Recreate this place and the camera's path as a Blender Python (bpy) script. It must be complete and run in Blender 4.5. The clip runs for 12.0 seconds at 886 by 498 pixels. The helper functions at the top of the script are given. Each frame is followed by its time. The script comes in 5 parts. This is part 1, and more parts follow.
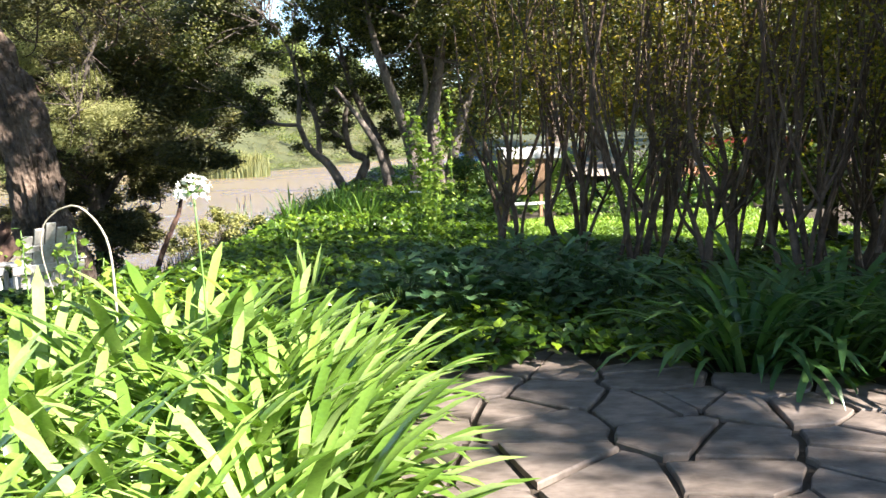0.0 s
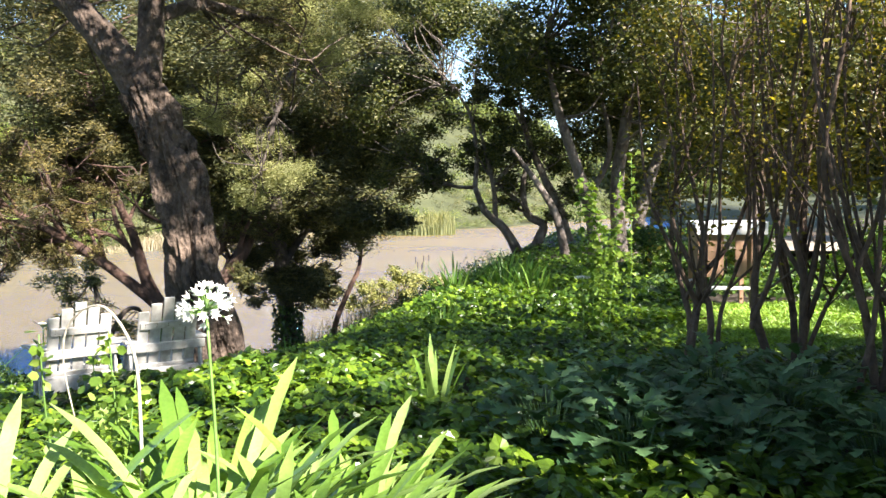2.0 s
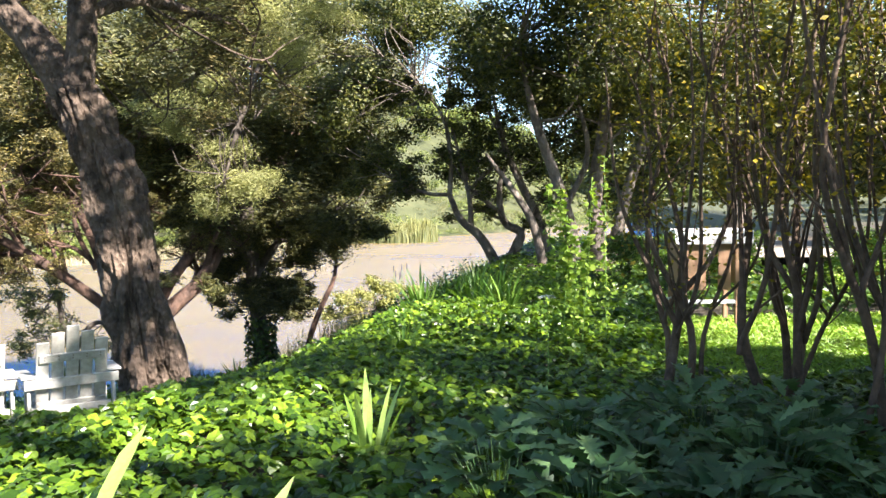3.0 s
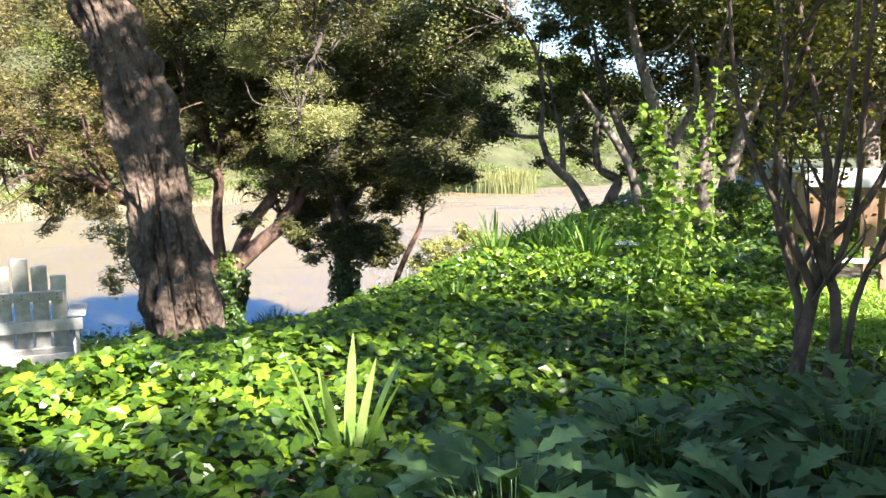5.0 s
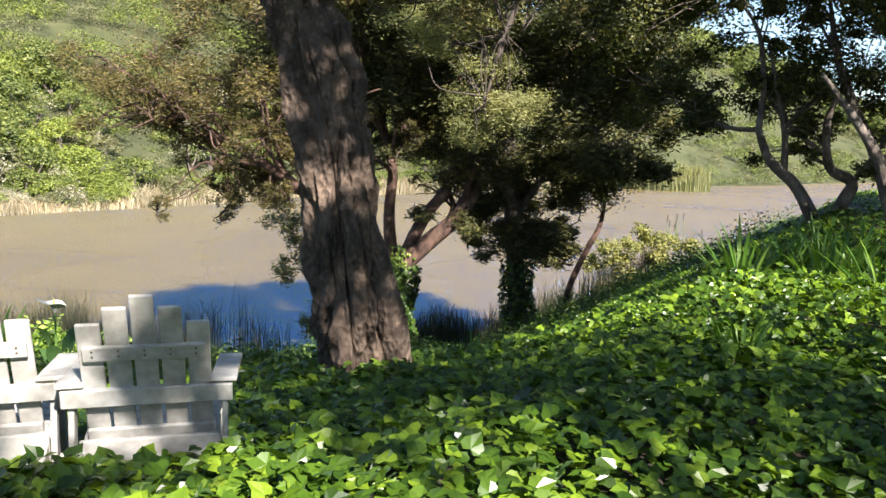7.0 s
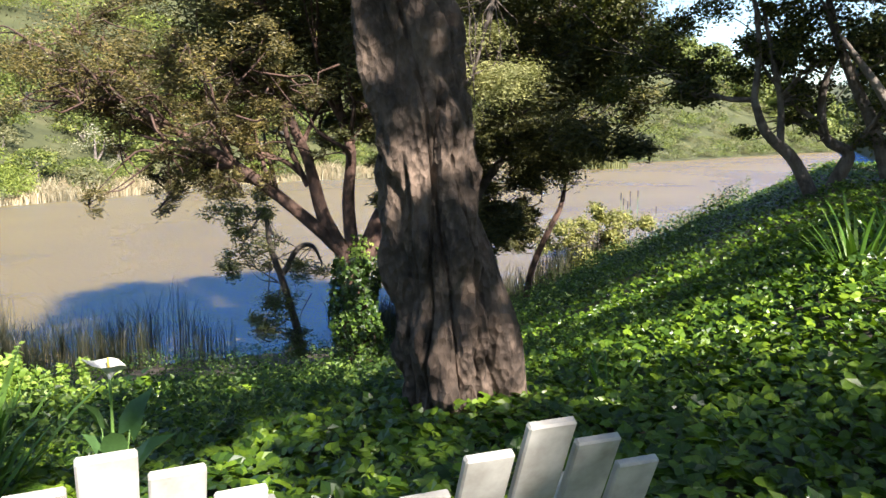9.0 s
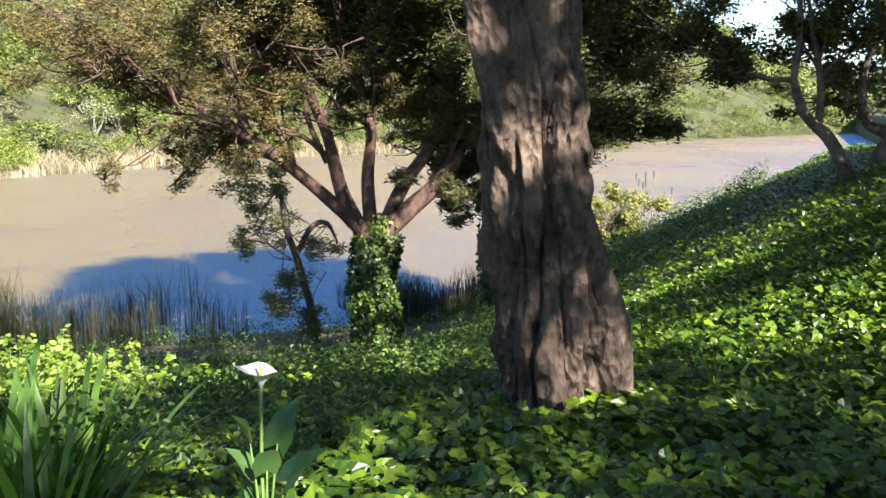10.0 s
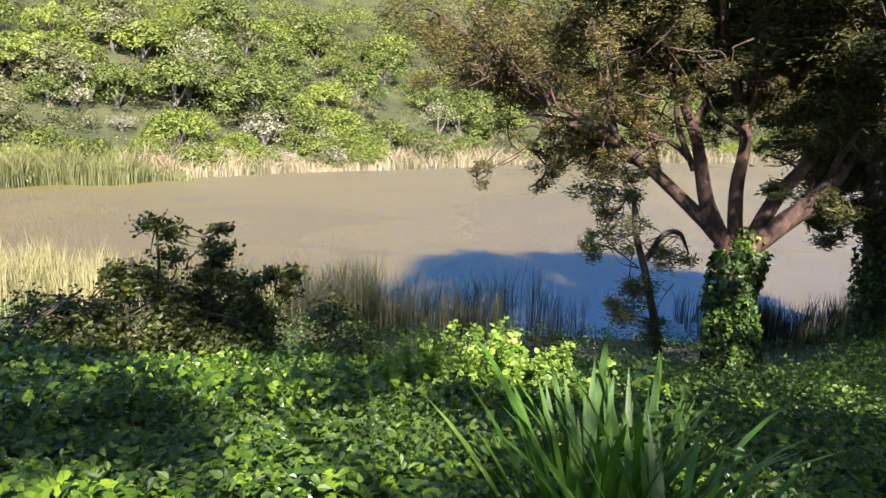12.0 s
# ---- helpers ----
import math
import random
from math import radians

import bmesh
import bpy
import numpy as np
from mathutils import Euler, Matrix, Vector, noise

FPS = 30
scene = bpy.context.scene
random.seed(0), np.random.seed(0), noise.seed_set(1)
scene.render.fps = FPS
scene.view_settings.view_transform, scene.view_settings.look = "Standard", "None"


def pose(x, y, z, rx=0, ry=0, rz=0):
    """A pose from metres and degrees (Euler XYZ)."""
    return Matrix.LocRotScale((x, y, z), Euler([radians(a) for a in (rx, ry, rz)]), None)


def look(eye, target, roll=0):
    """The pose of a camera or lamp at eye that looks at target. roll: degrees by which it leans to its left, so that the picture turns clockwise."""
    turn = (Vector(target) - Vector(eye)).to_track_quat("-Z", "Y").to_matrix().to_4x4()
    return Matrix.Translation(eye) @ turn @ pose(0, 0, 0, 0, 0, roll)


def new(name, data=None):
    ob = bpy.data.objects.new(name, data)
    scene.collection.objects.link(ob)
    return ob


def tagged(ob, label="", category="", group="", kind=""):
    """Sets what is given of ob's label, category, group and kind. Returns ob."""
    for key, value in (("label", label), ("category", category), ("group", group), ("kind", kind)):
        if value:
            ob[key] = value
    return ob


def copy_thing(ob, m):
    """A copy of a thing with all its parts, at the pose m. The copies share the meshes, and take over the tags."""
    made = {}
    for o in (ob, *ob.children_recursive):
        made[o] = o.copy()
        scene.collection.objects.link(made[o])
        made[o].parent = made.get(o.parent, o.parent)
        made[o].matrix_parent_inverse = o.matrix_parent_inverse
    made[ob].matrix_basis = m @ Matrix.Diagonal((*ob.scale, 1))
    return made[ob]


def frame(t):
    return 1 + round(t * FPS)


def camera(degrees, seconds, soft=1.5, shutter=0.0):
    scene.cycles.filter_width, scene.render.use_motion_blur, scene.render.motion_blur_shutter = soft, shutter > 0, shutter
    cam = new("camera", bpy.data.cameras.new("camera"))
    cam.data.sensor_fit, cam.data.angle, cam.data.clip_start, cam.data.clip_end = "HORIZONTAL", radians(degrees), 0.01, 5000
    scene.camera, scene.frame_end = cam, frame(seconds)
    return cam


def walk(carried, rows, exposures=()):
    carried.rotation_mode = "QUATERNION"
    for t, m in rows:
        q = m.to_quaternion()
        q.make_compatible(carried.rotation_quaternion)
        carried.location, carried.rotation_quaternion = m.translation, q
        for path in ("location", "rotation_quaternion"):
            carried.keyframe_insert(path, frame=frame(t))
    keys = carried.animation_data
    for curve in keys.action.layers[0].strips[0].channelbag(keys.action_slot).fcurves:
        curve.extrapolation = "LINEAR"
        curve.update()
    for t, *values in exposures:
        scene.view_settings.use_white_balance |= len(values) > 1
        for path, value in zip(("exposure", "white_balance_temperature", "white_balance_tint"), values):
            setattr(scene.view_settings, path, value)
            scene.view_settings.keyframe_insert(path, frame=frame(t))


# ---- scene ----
cam = camera(58.4, 12.0)
PATH = [
    (0, (0.000, 0.000, 1.500), (0.000, 1.979, 1.210), -1.5),
    (0.5, (0.037, 0.355, 1.533), (-0.268, 2.318, 1.300), -0.4),
    (1, (0.088, 0.754, 1.558), (-0.304, 2.706, 1.362), 0.5),
    (1.5, (0.086, 1.174, 1.591), (-0.313, 3.127, 1.418), -0.9),
    (2, (0.108, 1.589, 1.600), (-0.345, 3.533, 1.468), -0.5),
    (2.5, (0.132, 2.051, 1.633), (-0.314, 3.997, 1.521), -0.4),
    (2.7, (0.153, 2.264, 1.635), (-0.260, 4.218, 1.528), -1.0),
    (4.3, (0.499, 3.580, 1.430), (0.040, 5.516, 1.227), -0.1),
    (4.5, (0.441, 3.770, 1.420), (-0.090, 5.686, 1.209), 0.1),
    (5, (0.194, 4.274, 1.358), (-0.455, 6.151, 1.122), 0.1),
    (5.5, (-0.051, 4.789, 1.325), (-0.772, 6.641, 1.099), 0.7),
    (6, (-0.441, 5.258, 1.290), (-1.255, 7.069, 1.052), 0.2),
    (6.5, (-0.803, 5.651, 1.302), (-1.669, 7.433, 1.036), 0.6),
    (7, (-1.327, 6.023, 1.320), (-2.337, 7.730, 1.063), 1.1),
    (7.5, (-1.886, 6.304, 1.264), (-2.909, 7.989, 0.927), 0.8),
    (7.7, (-2.117, 6.422, 1.222), (-3.111, 8.118, 0.855), 0.8),
    (9.3, (-3.944, 6.884, 1.191), (-4.760, 8.687, 0.901), -0.4),
    (9.5, (-4.113, 6.897, 1.184), (-4.927, 8.696, 0.867), -0.5),
    (10, (-4.553, 6.933, 1.192), (-5.365, 8.726, 0.839), 0.5),
    (10.5, (-5.021, 6.934, 1.129), (-5.927, 8.678, 0.758), -0.4),
    (11, (-5.449, 6.821, 1.114), (-6.482, 8.476, 0.672), -0.3),
    (11.5, (-5.778, 6.623, 1.122), (-7.015, 8.135, 0.694), 0.4),
    (12, (-5.922, 6.421, 1.129), (-7.358, 7.767, 0.775), 1.5),
]
EXPOSURES = [(0.0, 2.38), (0.5, 2.12), (1.0, 2.15), (1.8, 2.22), (2.7, 2.45), (4.5, 2.78), (5.5, 2.49), (6.5, 2.11), (7.5, 1.67), (9.5, 2.04), (10.5, 2.19), (12.0, 1.76)]
walk(cam, [(t, look(eye, target, roll)) for t, eye, target, roll in PATH], EXPOSURES)

# ---- world, sun ----
SUN = Vector((0.80, -0.50, 0.69)).normalized()
world = bpy.data.worlds.new("world")
scene.world = world
world.use_nodes = True
wn = world.node_tree
sky = wn.nodes.new("ShaderNodeTexSky")
sky.sky_type, sky.sun_disc = "NISHITA", False
sky.dust_density, sky.ozone_density = 0.2, 2.5
sky.sun_elevation = math.asin(SUN.z)
sky.sun_rotation = math.atan2(SUN.x, SUN.y)
wn.links.new(sky.outputs[0], wn.nodes["Background"].inputs[0])
wn.nodes["Background"].inputs[1].default_value = 0.08
sun = new("sun", bpy.data.lights.new("sun", "SUN"))
sun.data.energy, sun.data.angle, sun.data.color = 5.0, radians(0.55), (1.0, 0.915, 0.85)
sun.matrix_world = look(SUN * 50, (0, 0, 0))

# ---- materials ----
def nodes_of(name):
    m = bpy.data.materials.new(name)
    m.use_nodes = True
    nt = m.node_tree
    return m, nt, nt.nodes["Principled BSDF"], nt.nodes["Material Output"]


def node(nt, kind, **values):
    n = nt.nodes.new(kind)
    for key, value in values.items():
        n.inputs[key].default_value = value
    return n


def ramp(nt, source, stops):
    n = nt.nodes.new("ShaderNodeValToRGB")
    while len(n.color_ramp.elements) < len(stops):
        n.color_ramp.elements.new(0.5)
    for e, (pos, col) in zip(n.color_ramp.elements, stops):
        e.position, e.color = pos, (*col, 1)
    nt.links.new(source, n.inputs[0])
    return n.outputs[0]


def coords(nt, scale=(1, 1, 1)):
    geo = nt.nodes.new("ShaderNodeNewGeometry")
    mp = nt.nodes.new("ShaderNodeMapping")
    mp.inputs["Scale"].default_value = scale
    nt.links.new(geo.outputs["Position"], mp.inputs[0])
    return mp.outputs[0]


def noise_of(nt, vec, scale, detail=4, rough=0.55):
    n = node(nt, "ShaderNodeTexNoise", Scale=scale, Detail=detail, Roughness=rough)
    nt.links.new(vec, n.inputs["Vector"])
    return n.outputs["Fac"]


def mixc(nt, fac, a, b, mode="MIX"):
    n = nt.nodes.new("ShaderNodeMix")
    n.data_type, n.blend_type = "RGBA", mode
    for sock, v in ((n.inputs[0], fac), (n.inputs[6], a), (n.inputs[7], b)):
        if isinstance(v, bpy.types.NodeSocket):
            nt.links.new(v, sock)
        elif isinstance(v, tuple):
            sock.default_value = (*v, 1)
        else:
            sock.default_value = v
    return n.outputs[2]


def bump(nt, bsdf, height, strength=0.5, distance=0.02):
    b = node(nt, "ShaderNodeBump", Strength=strength, Distance=distance)
    nt.links.new(height, b.inputs["Height"])
    nt.links.new(b.outputs[0], bsdf.inputs["Normal"])


def leaf_mat(name, dark, mid, light, rough=0.45, through_=0.35, patch=0.6, vein=0.0):
    """Leaves: a colour for each leaf, larger patches, light through the blade."""
    m, nt, bsdf, out = nodes_of(name)
    geo = nt.nodes.new("ShaderNodeNewGeometry")
    info = nt.nodes.new("ShaderNodeObjectInfo")
    add = nt.nodes.new("ShaderNodeMath")
    add.operation = "ADD"
    frac = nt.nodes.new("ShaderNodeMath")
    frac.operation = "FRACT"
    nt.links.new(geo.outputs["Random Per Island"], add.inputs[0])
    nt.links.new(info.outputs["Random"], add.inputs[1])
    nt.links.new(add.outputs[0], frac.inputs[0])
    col = ramp(nt, frac.outputs[0], [(0.0, dark), (0.55, mid), (1.0, light)])
    pos = coords(nt)
    big = ramp(nt, noise_of(nt, pos, patch, 3), [(0.3, (0.62, 0.66, 0.6)), (0.7, (1.2, 1.15, 1.0))])
    col = mixc(nt, 1.0, col, big, "MULTIPLY")
    fine = ramp(nt, noise_of(nt, pos, 60, 3), [(0.3, (0.85, 0.85, 0.85)), (0.7, (1.12, 1.12, 1.1))])
    col = mixc(nt, 1.0, col, fine, "MULTIPLY")
    nt.links.new(col, bsdf.inputs["Base Color"])
    bsdf.inputs["Roughness"].default_value = rough
    tr = nt.nodes.new("ShaderNodeBsdfTranslucent")
    tcol = mixc(nt, 1.0, col, (1.22, 1.3, 0.5), "MULTIPLY")
    nt.links.new(tcol, tr.inputs[0])
    mx = nt.nodes.new("ShaderNodeMixShader")
    mx.inputs[0].default_value = through_
    nt.links.new(bsdf.outputs[0], mx.inputs[1])
    nt.links.new(tr.outputs[0], mx.inputs[2])
    nt.links.new(mx.outputs[0], out.inputs[0])
    return m


def bark_mat(name, dark, mid, light, scale=1.0, strength=0.9, dist=0.04):
    m, nt, bsdf, out = nodes_of(name)
    pos = coords(nt, (1, 1, 0.62))
    pos1 = coords(nt)
    a = noise_of(nt, pos, 9 * scale, 8, 0.65)
    b = noise_of(nt, pos1, 2.2 * scale, 4)
    col = ramp(nt, a, [(0.3, dark), (0.55, mid), (0.8, light)])
    col = mixc(nt, ramp(nt, b, [(0.4, (0, 0, 0)), (0.65, (1, 1, 1))]), col, mixc(nt, 0.5, col, light), "MIX")
    nt.links.new(col, bsdf.inputs["Base Color"])
    bsdf.inputs["Roughness"].default_value = 0.9
    w = node(nt, "ShaderNodeTexVoronoi", Scale=14 * scale)
    nt.links.new(pos, w.inputs["Vector"])
    s = nt.nodes.new("ShaderNodeMath")
    s.operation = "ADD"
    nt.links.new(a, s.inputs[0])
    nt.links.new(w.outputs["Distance"], s.inputs[1])
    bump(nt, bsdf, s.outputs[0], strength, dist)
    return m


def plain_mat(name, a, b, scale=8.0, rough=0.7, strength=0.3, dist=0.004, stretch=(1, 1, 1), metal=0.0):
    m, nt, bsdf, out = nodes_of(name)
    pos = coords(nt, stretch)
    f = noise_of(nt, pos, scale, 6, 0.6)
    g = noise_of(nt, pos, scale * 0.17, 3)
    col = ramp(nt, f, [(0.3, a), (0.7, b)])
    col = mixc(nt, 1.0, col, ramp(nt, g, [(0.35, (0.8, 0.79, 0.76)), (0.65, (1.05, 1.05, 1.05))]), "MULTIPLY")
    nt.links.new(col, bsdf.inputs["Base Color"])
    bsdf.inputs["Roughness"].default_value, bsdf.inputs["Metallic"].default_value = rough, metal
    bump(nt, bsdf, f, strength, dist)
    return m


M_IVY = leaf_mat("ivy_leaf", (0.022, 0.056, 0.008), (0.076, 0.150, 0.014), (0.21, 0.32, 0.026), 0.34, 0.28, 0.8)
# Darker copy of the ivy leaf for trunks; their shade is in the colour.
M_TIVY = leaf_mat("shaded_ivy_leaf", (0.012, 0.030, 0.006), (0.032, 0.075, 0.012), (0.13, 0.22, 0.03), 0.42, 0.15, 1.6)
M_UNDER = leaf_mat("undergrowth_leaf", (0.022, 0.052, 0.010), (0.065, 0.130, 0.021), (0.165, 0.245, 0.045), 0.5, 0.35, 0.35)
M_LIME = leaf_mat("lime_leaf", (0.11, 0.20, 0.03), (0.21, 0.33, 0.05), (0.38, 0.48, 0.12), 0.5, 0.4, 2.0)
# Strap leaf in a sunlit and a shaded copy; the light sits in the colours.
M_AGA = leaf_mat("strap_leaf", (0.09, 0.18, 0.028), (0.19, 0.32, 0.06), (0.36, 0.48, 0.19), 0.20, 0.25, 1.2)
M_AGAD = leaf_mat("shaded_strap_leaf", (0.030, 0.080, 0.025), (0.062, 0.145, 0.045), (0.12, 0.22, 0.08), 0.32, 0.3, 1.2)
M_IRIS = leaf_mat("iris_leaf", (0.0649, 0.15, 0.025), (0.106, 0.22, 0.035), (0.201, 0.32, 0.07), 0.42, 0.35, 1.2)
M_ACAN = leaf_mat("lobed_leaf", (0.034, 0.082, 0.036), (0.068, 0.145, 0.066), (0.14, 0.24, 0.115), 0.36, 0.25, 1.5)
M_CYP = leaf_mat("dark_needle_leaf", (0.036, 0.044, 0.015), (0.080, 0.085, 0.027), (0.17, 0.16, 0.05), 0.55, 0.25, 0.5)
# Lighter needle leaf for the spray in the sun; sunlight is in its colour.
M_CYPL = leaf_mat("sunlit_needle_leaf", (0.17, 0.18, 0.07), (0.28, 0.285, 0.12), (0.42, 0.42, 0.20), 0.55, 0.35, 1.5)
M_GOLD = leaf_mat("gold_leaf", (0.14, 0.15, 0.04), (0.24, 0.245, 0.07), (0.36, 0.35, 0.12), 0.55, 0.3, 1.0)
M_TEA = leaf_mat("small_grey_leaf", (0.052, 0.05, 0.018), (0.112, 0.098, 0.034), (0.26, 0.21, 0.075), 0.5, 0.3, 0.5)
M_OAK = leaf_mat("round_leaf", (0.030, 0.043, 0.012), (0.072, 0.088, 0.022), (0.19, 0.19, 0.05), 0.45, 0.35, 0.5)
M_MYR = leaf_mat("thicket_leaf", (0.09, 0.092, 0.017), (0.20, 0.18, 0.033), (0.46, 0.34, 0.05), 0.42, 0.5, 0.6)
M_WIL = leaf_mat("willow_leaf", (0.0678, 0.085, 0.035), (0.122, 0.14, 0.06), (0.217, 0.22, 0.1), 0.5, 0.35, 0.8)
M_HILL = leaf_mat("far_leaf", (0.055, 0.080, 0.016), (0.125, 0.160, 0.032), (0.25, 0.27, 0.07), 0.6, 0.3, 0.25)
M_HILL2 = leaf_mat("far_olive_leaf", (0.09, 0.10, 0.045), (0.15, 0.15, 0.07), (0.25, 0.24, 0.13), 0.6, 0.3, 0.13)
M_HILL3 = leaf_mat("far_pale_leaf", (0.20, 0.19, 0.14), (0.34, 0.32, 0.25), (0.50, 0.47, 0.38), 0.6, 0.3, 0.13)
# Near rushes: the trees' shadow over them is put into this dark colour.
M_REED = leaf_mat("shaded_reed", (0.014, 0.021, 0.012), (0.032, 0.038, 0.021), (0.085, 0.075, 0.042), 0.5, 0.2, 0.2)
M_REEDL = leaf_mat("straw_reed", (0.22, 0.20, 0.10), (0.34, 0.30, 0.16), (0.46, 0.41, 0.24), 0.6, 0.3, 0.12)
M_REEDG = leaf_mat("green_reed", (0.16, 0.165, 0.065), (0.24, 0.235, 0.09), (0.33, 0.31, 0.14), 0.6, 0.3, 0.08)
M_DRY = leaf_mat("dry_grass", (0.24, 0.19, 0.12), (0.36, 0.29, 0.19), (0.50, 0.42, 0.30), 0.7, 0.2, 0.08)
M_GRASS = leaf_mat("lawn_blade", (0.14, 0.25, 0.03), (0.24, 0.39, 0.05), (0.36, 0.50, 0.09), 0.5, 0.35, 0.6)
M_BARK = bark_mat("furrowed_bark", (0.017, 0.012, 0.008), (0.066, 0.046, 0.033), (0.225, 0.162, 0.118), 1.3, 1.0, 0.05)
M_BARKR = bark_mat("red_bark", (0.022, 0.014, 0.011), (0.062, 0.036, 0.026), (0.175, 0.10, 0.07), 0.7, 0.7, 0.04)
M_BARKD = bark_mat("dark_bark", (0.03, 0.025, 0.02), (0.07, 0.055, 0.045), (0.15, 0.125, 0.10), 1.5, 0.7, 0.02)
M_BARKG = bark_mat("grey_bark", (0.05, 0.040, 0.033), (0.125, 0.100, 0.082), (0.28, 0.24, 0.20), 1.0, 0.7, 0.03)
M_STEM = bark_mat("thin_stem_bark", (0.030, 0.019, 0.014), (0.085, 0.055, 0.038), (0.19, 0.135, 0.095), 3.0, 0.5, 0.01)
M_PAINT = plain_mat("weathered_white_paint", (0.33, 0.315, 0.285), (0.57, 0.56, 0.53), 14, 0.65, 0.35, 0.003, (1, 1, 1))
M_NAIL = plain_mat("rusty_screw", (0.10, 0.06, 0.04), (0.18, 0.12, 0.09), 90, 0.6, 0.2, 0.001, (1, 1, 1), 0.6)
M_WHITE = plain_mat("white_petal", (0.80, 0.80, 0.76), (0.88, 0.88, 0.85), 40, 0.45, 0.1, 0.001)
M_SPADIX = plain_mat("yellow_spadix", (0.75, 0.50, 0.05), (0.85, 0.62, 0.10), 60, 0.6, 0.2, 0.001)
M_STALK = plain_mat("green_stalk", (0.10, 0.20, 0.04), (0.17, 0.29, 0.07), 30, 0.5, 0.1, 0.001)
M_DEAD = plain_mat("dead_stalk", (0.34, 0.30, 0.24), (0.52, 0.47, 0.38), 40, 0.7, 0.3, 0.002)
M_STONE = plain_mat("grey_flagstone", (0.095, 0.074, 0.060), (0.25, 0.205, 0.172), 7, 0.75, 0.8, 0.016, (1, 1.8, 1))
M_WOOD = plain_mat("warm_timber", (0.26, 0.15, 0.085), (0.38, 0.235, 0.14), 12, 0.6, 0.3, 0.003, (1, 1, 0.2))
M_TOP = plain_mat("pale_table_top", (0.72, 0.72, 0.72), (0.82, 0.82, 0.82), 6, 0.5, 0.1, 0.002)
M_POT = plain_mat("terracotta", (0.40, 0.17, 0.09), (0.52, 0.25, 0.14), 12, 0.8, 0.3, 0.003)
M_RED = plain_mat("red_paint", (0.24, 0.05, 0.04), (0.32, 0.07, 0.05), 6, 0.35, 0.05, 0.001)
M_GRAVEL = plain_mat("pale_gravel", (0.30, 0.25, 0.20), (0.42, 0.36, 0.30), 9, 0.9, 0.5, 0.02)
M_GLASSD = plain_mat("dark_car_glass", (0.02, 0.025, 0.03), (0.03, 0.035, 0.04), 5, 0.1, 0.02, 0.001)
M_TYRE = plain_mat("black_rubber", (0.02, 0.02, 0.02), (0.035, 0.035, 0.035), 30, 0.8, 0.2, 0.002)
M_ROCK = plain_mat("pale_rock", (0.30, 0.27, 0.22), (0.50, 0.46, 0.40), 3, 0.85, 0.8, 0.05)


def ground_mat():
    m, nt, bsdf, out = nodes_of("soil")
    pos = coords(nt)
    a = noise_of(nt, pos, 6, 8, 0.65)
    near = ramp(nt, a, [(0.3, (0.030, 0.024, 0.016)), (0.6, (0.070, 0.052, 0.034)), (0.8, (0.13, 0.095, 0.06))])
    far = ramp(nt, noise_of(nt, pos, 0.12, 8, 0.6), [(0.3, (0.030, 0.036, 0.012)), (0.55, (0.060, 0.066, 0.022)), (0.8, (0.105, 0.098, 0.045))])
    sep = nt.nodes.new("ShaderNodeSeparateXYZ")
    nt.links.new(pos, sep.inputs[0])
    ln = nt.nodes.new("ShaderNodeVectorMath")
    ln.operation = "LENGTH"
    nt.links.new(pos, ln.inputs[0])
    mr = node(nt, "ShaderNodeMapRange", **{"From Min": 60.0, "From Max": 80.0})
    nt.links.new(ln.outputs["Value"], mr.inputs[0])
    nt.links.new(mixc(nt, mr.outputs[0], near, far), bsdf.inputs["Base Color"])
    bsdf.inputs["Roughness"].default_value = 0.95
    bump(nt, bsdf, a, 0.7, 0.05)
    return m


def water_mat():
    m, nt, bsdf, out = nodes_of("lake_water")
    pos = coords(nt, (1.0, 1.0, 1.0))
    col = ramp(nt, noise_of(nt, pos, 0.03, 3), [(0.35, (0.37, 0.246, 0.002)), (0.7, (0.45, 0.304, 0.004))])
    nt.links.new(col, bsdf.inputs["Base Color"])
    bsdf.inputs["Roughness"].default_value = 0.25
    # High IOR and blue tint colour in the sky's reflection on the water.
    bsdf.inputs["IOR"].default_value = 8.0
    bsdf.inputs["Specular Tint"].default_value = (0.12, 0.39, 0.93, 1.0)
    mp = nt.nodes.new("ShaderNodeMapping")
    mp.inputs["Rotation"].default_value = (0, 0, radians(40))
    mp.inputs["Scale"].default_value = (0.5, 1.9, 1)
    nt.links.new(pos, mp.inputs[0])
    h = noise_of(nt, mp.outputs[0], 2.6, 4, 0.6)
    bump(nt, bsdf, h, 1.0, 0.40)
    return m


M_SOIL, M_WATER = ground_mat(), water_mat()


# ---- building helpers ----
RNG = np.random.default_rng(7)


def mesh_np(name, verts, faces, material, smooth=False):
    """One mesh from arrays; faces all have the same count of corners."""
    me = bpy.data.meshes.new(name)
    verts, faces = np.asarray(verts, np.float32), np.asarray(faces, np.int32)
    k = faces.shape[1]
    me.vertices.add(len(verts))
    me.vertices.foreach_set("co", verts.ravel())
    me.loops.add(faces.size)
    me.loops.foreach_set("vertex_index", faces.ravel())
    me.polygons.add(len(faces))
    me.polygons.foreach_set("loop_start", np.arange(0, faces.size, k, dtype=np.int32))
    me.polygons.foreach_set("use_smooth", np.full(len(faces), smooth))
    me.update(calc_edges=True)
    me.materials.append(material)
    return me


def put(name, me, parent=None, label="", kind="", category=""):
    ob = new(name, me)
    if parent:
        ob.parent = parent
    return tagged(ob, label=label, kind=kind, category=category)


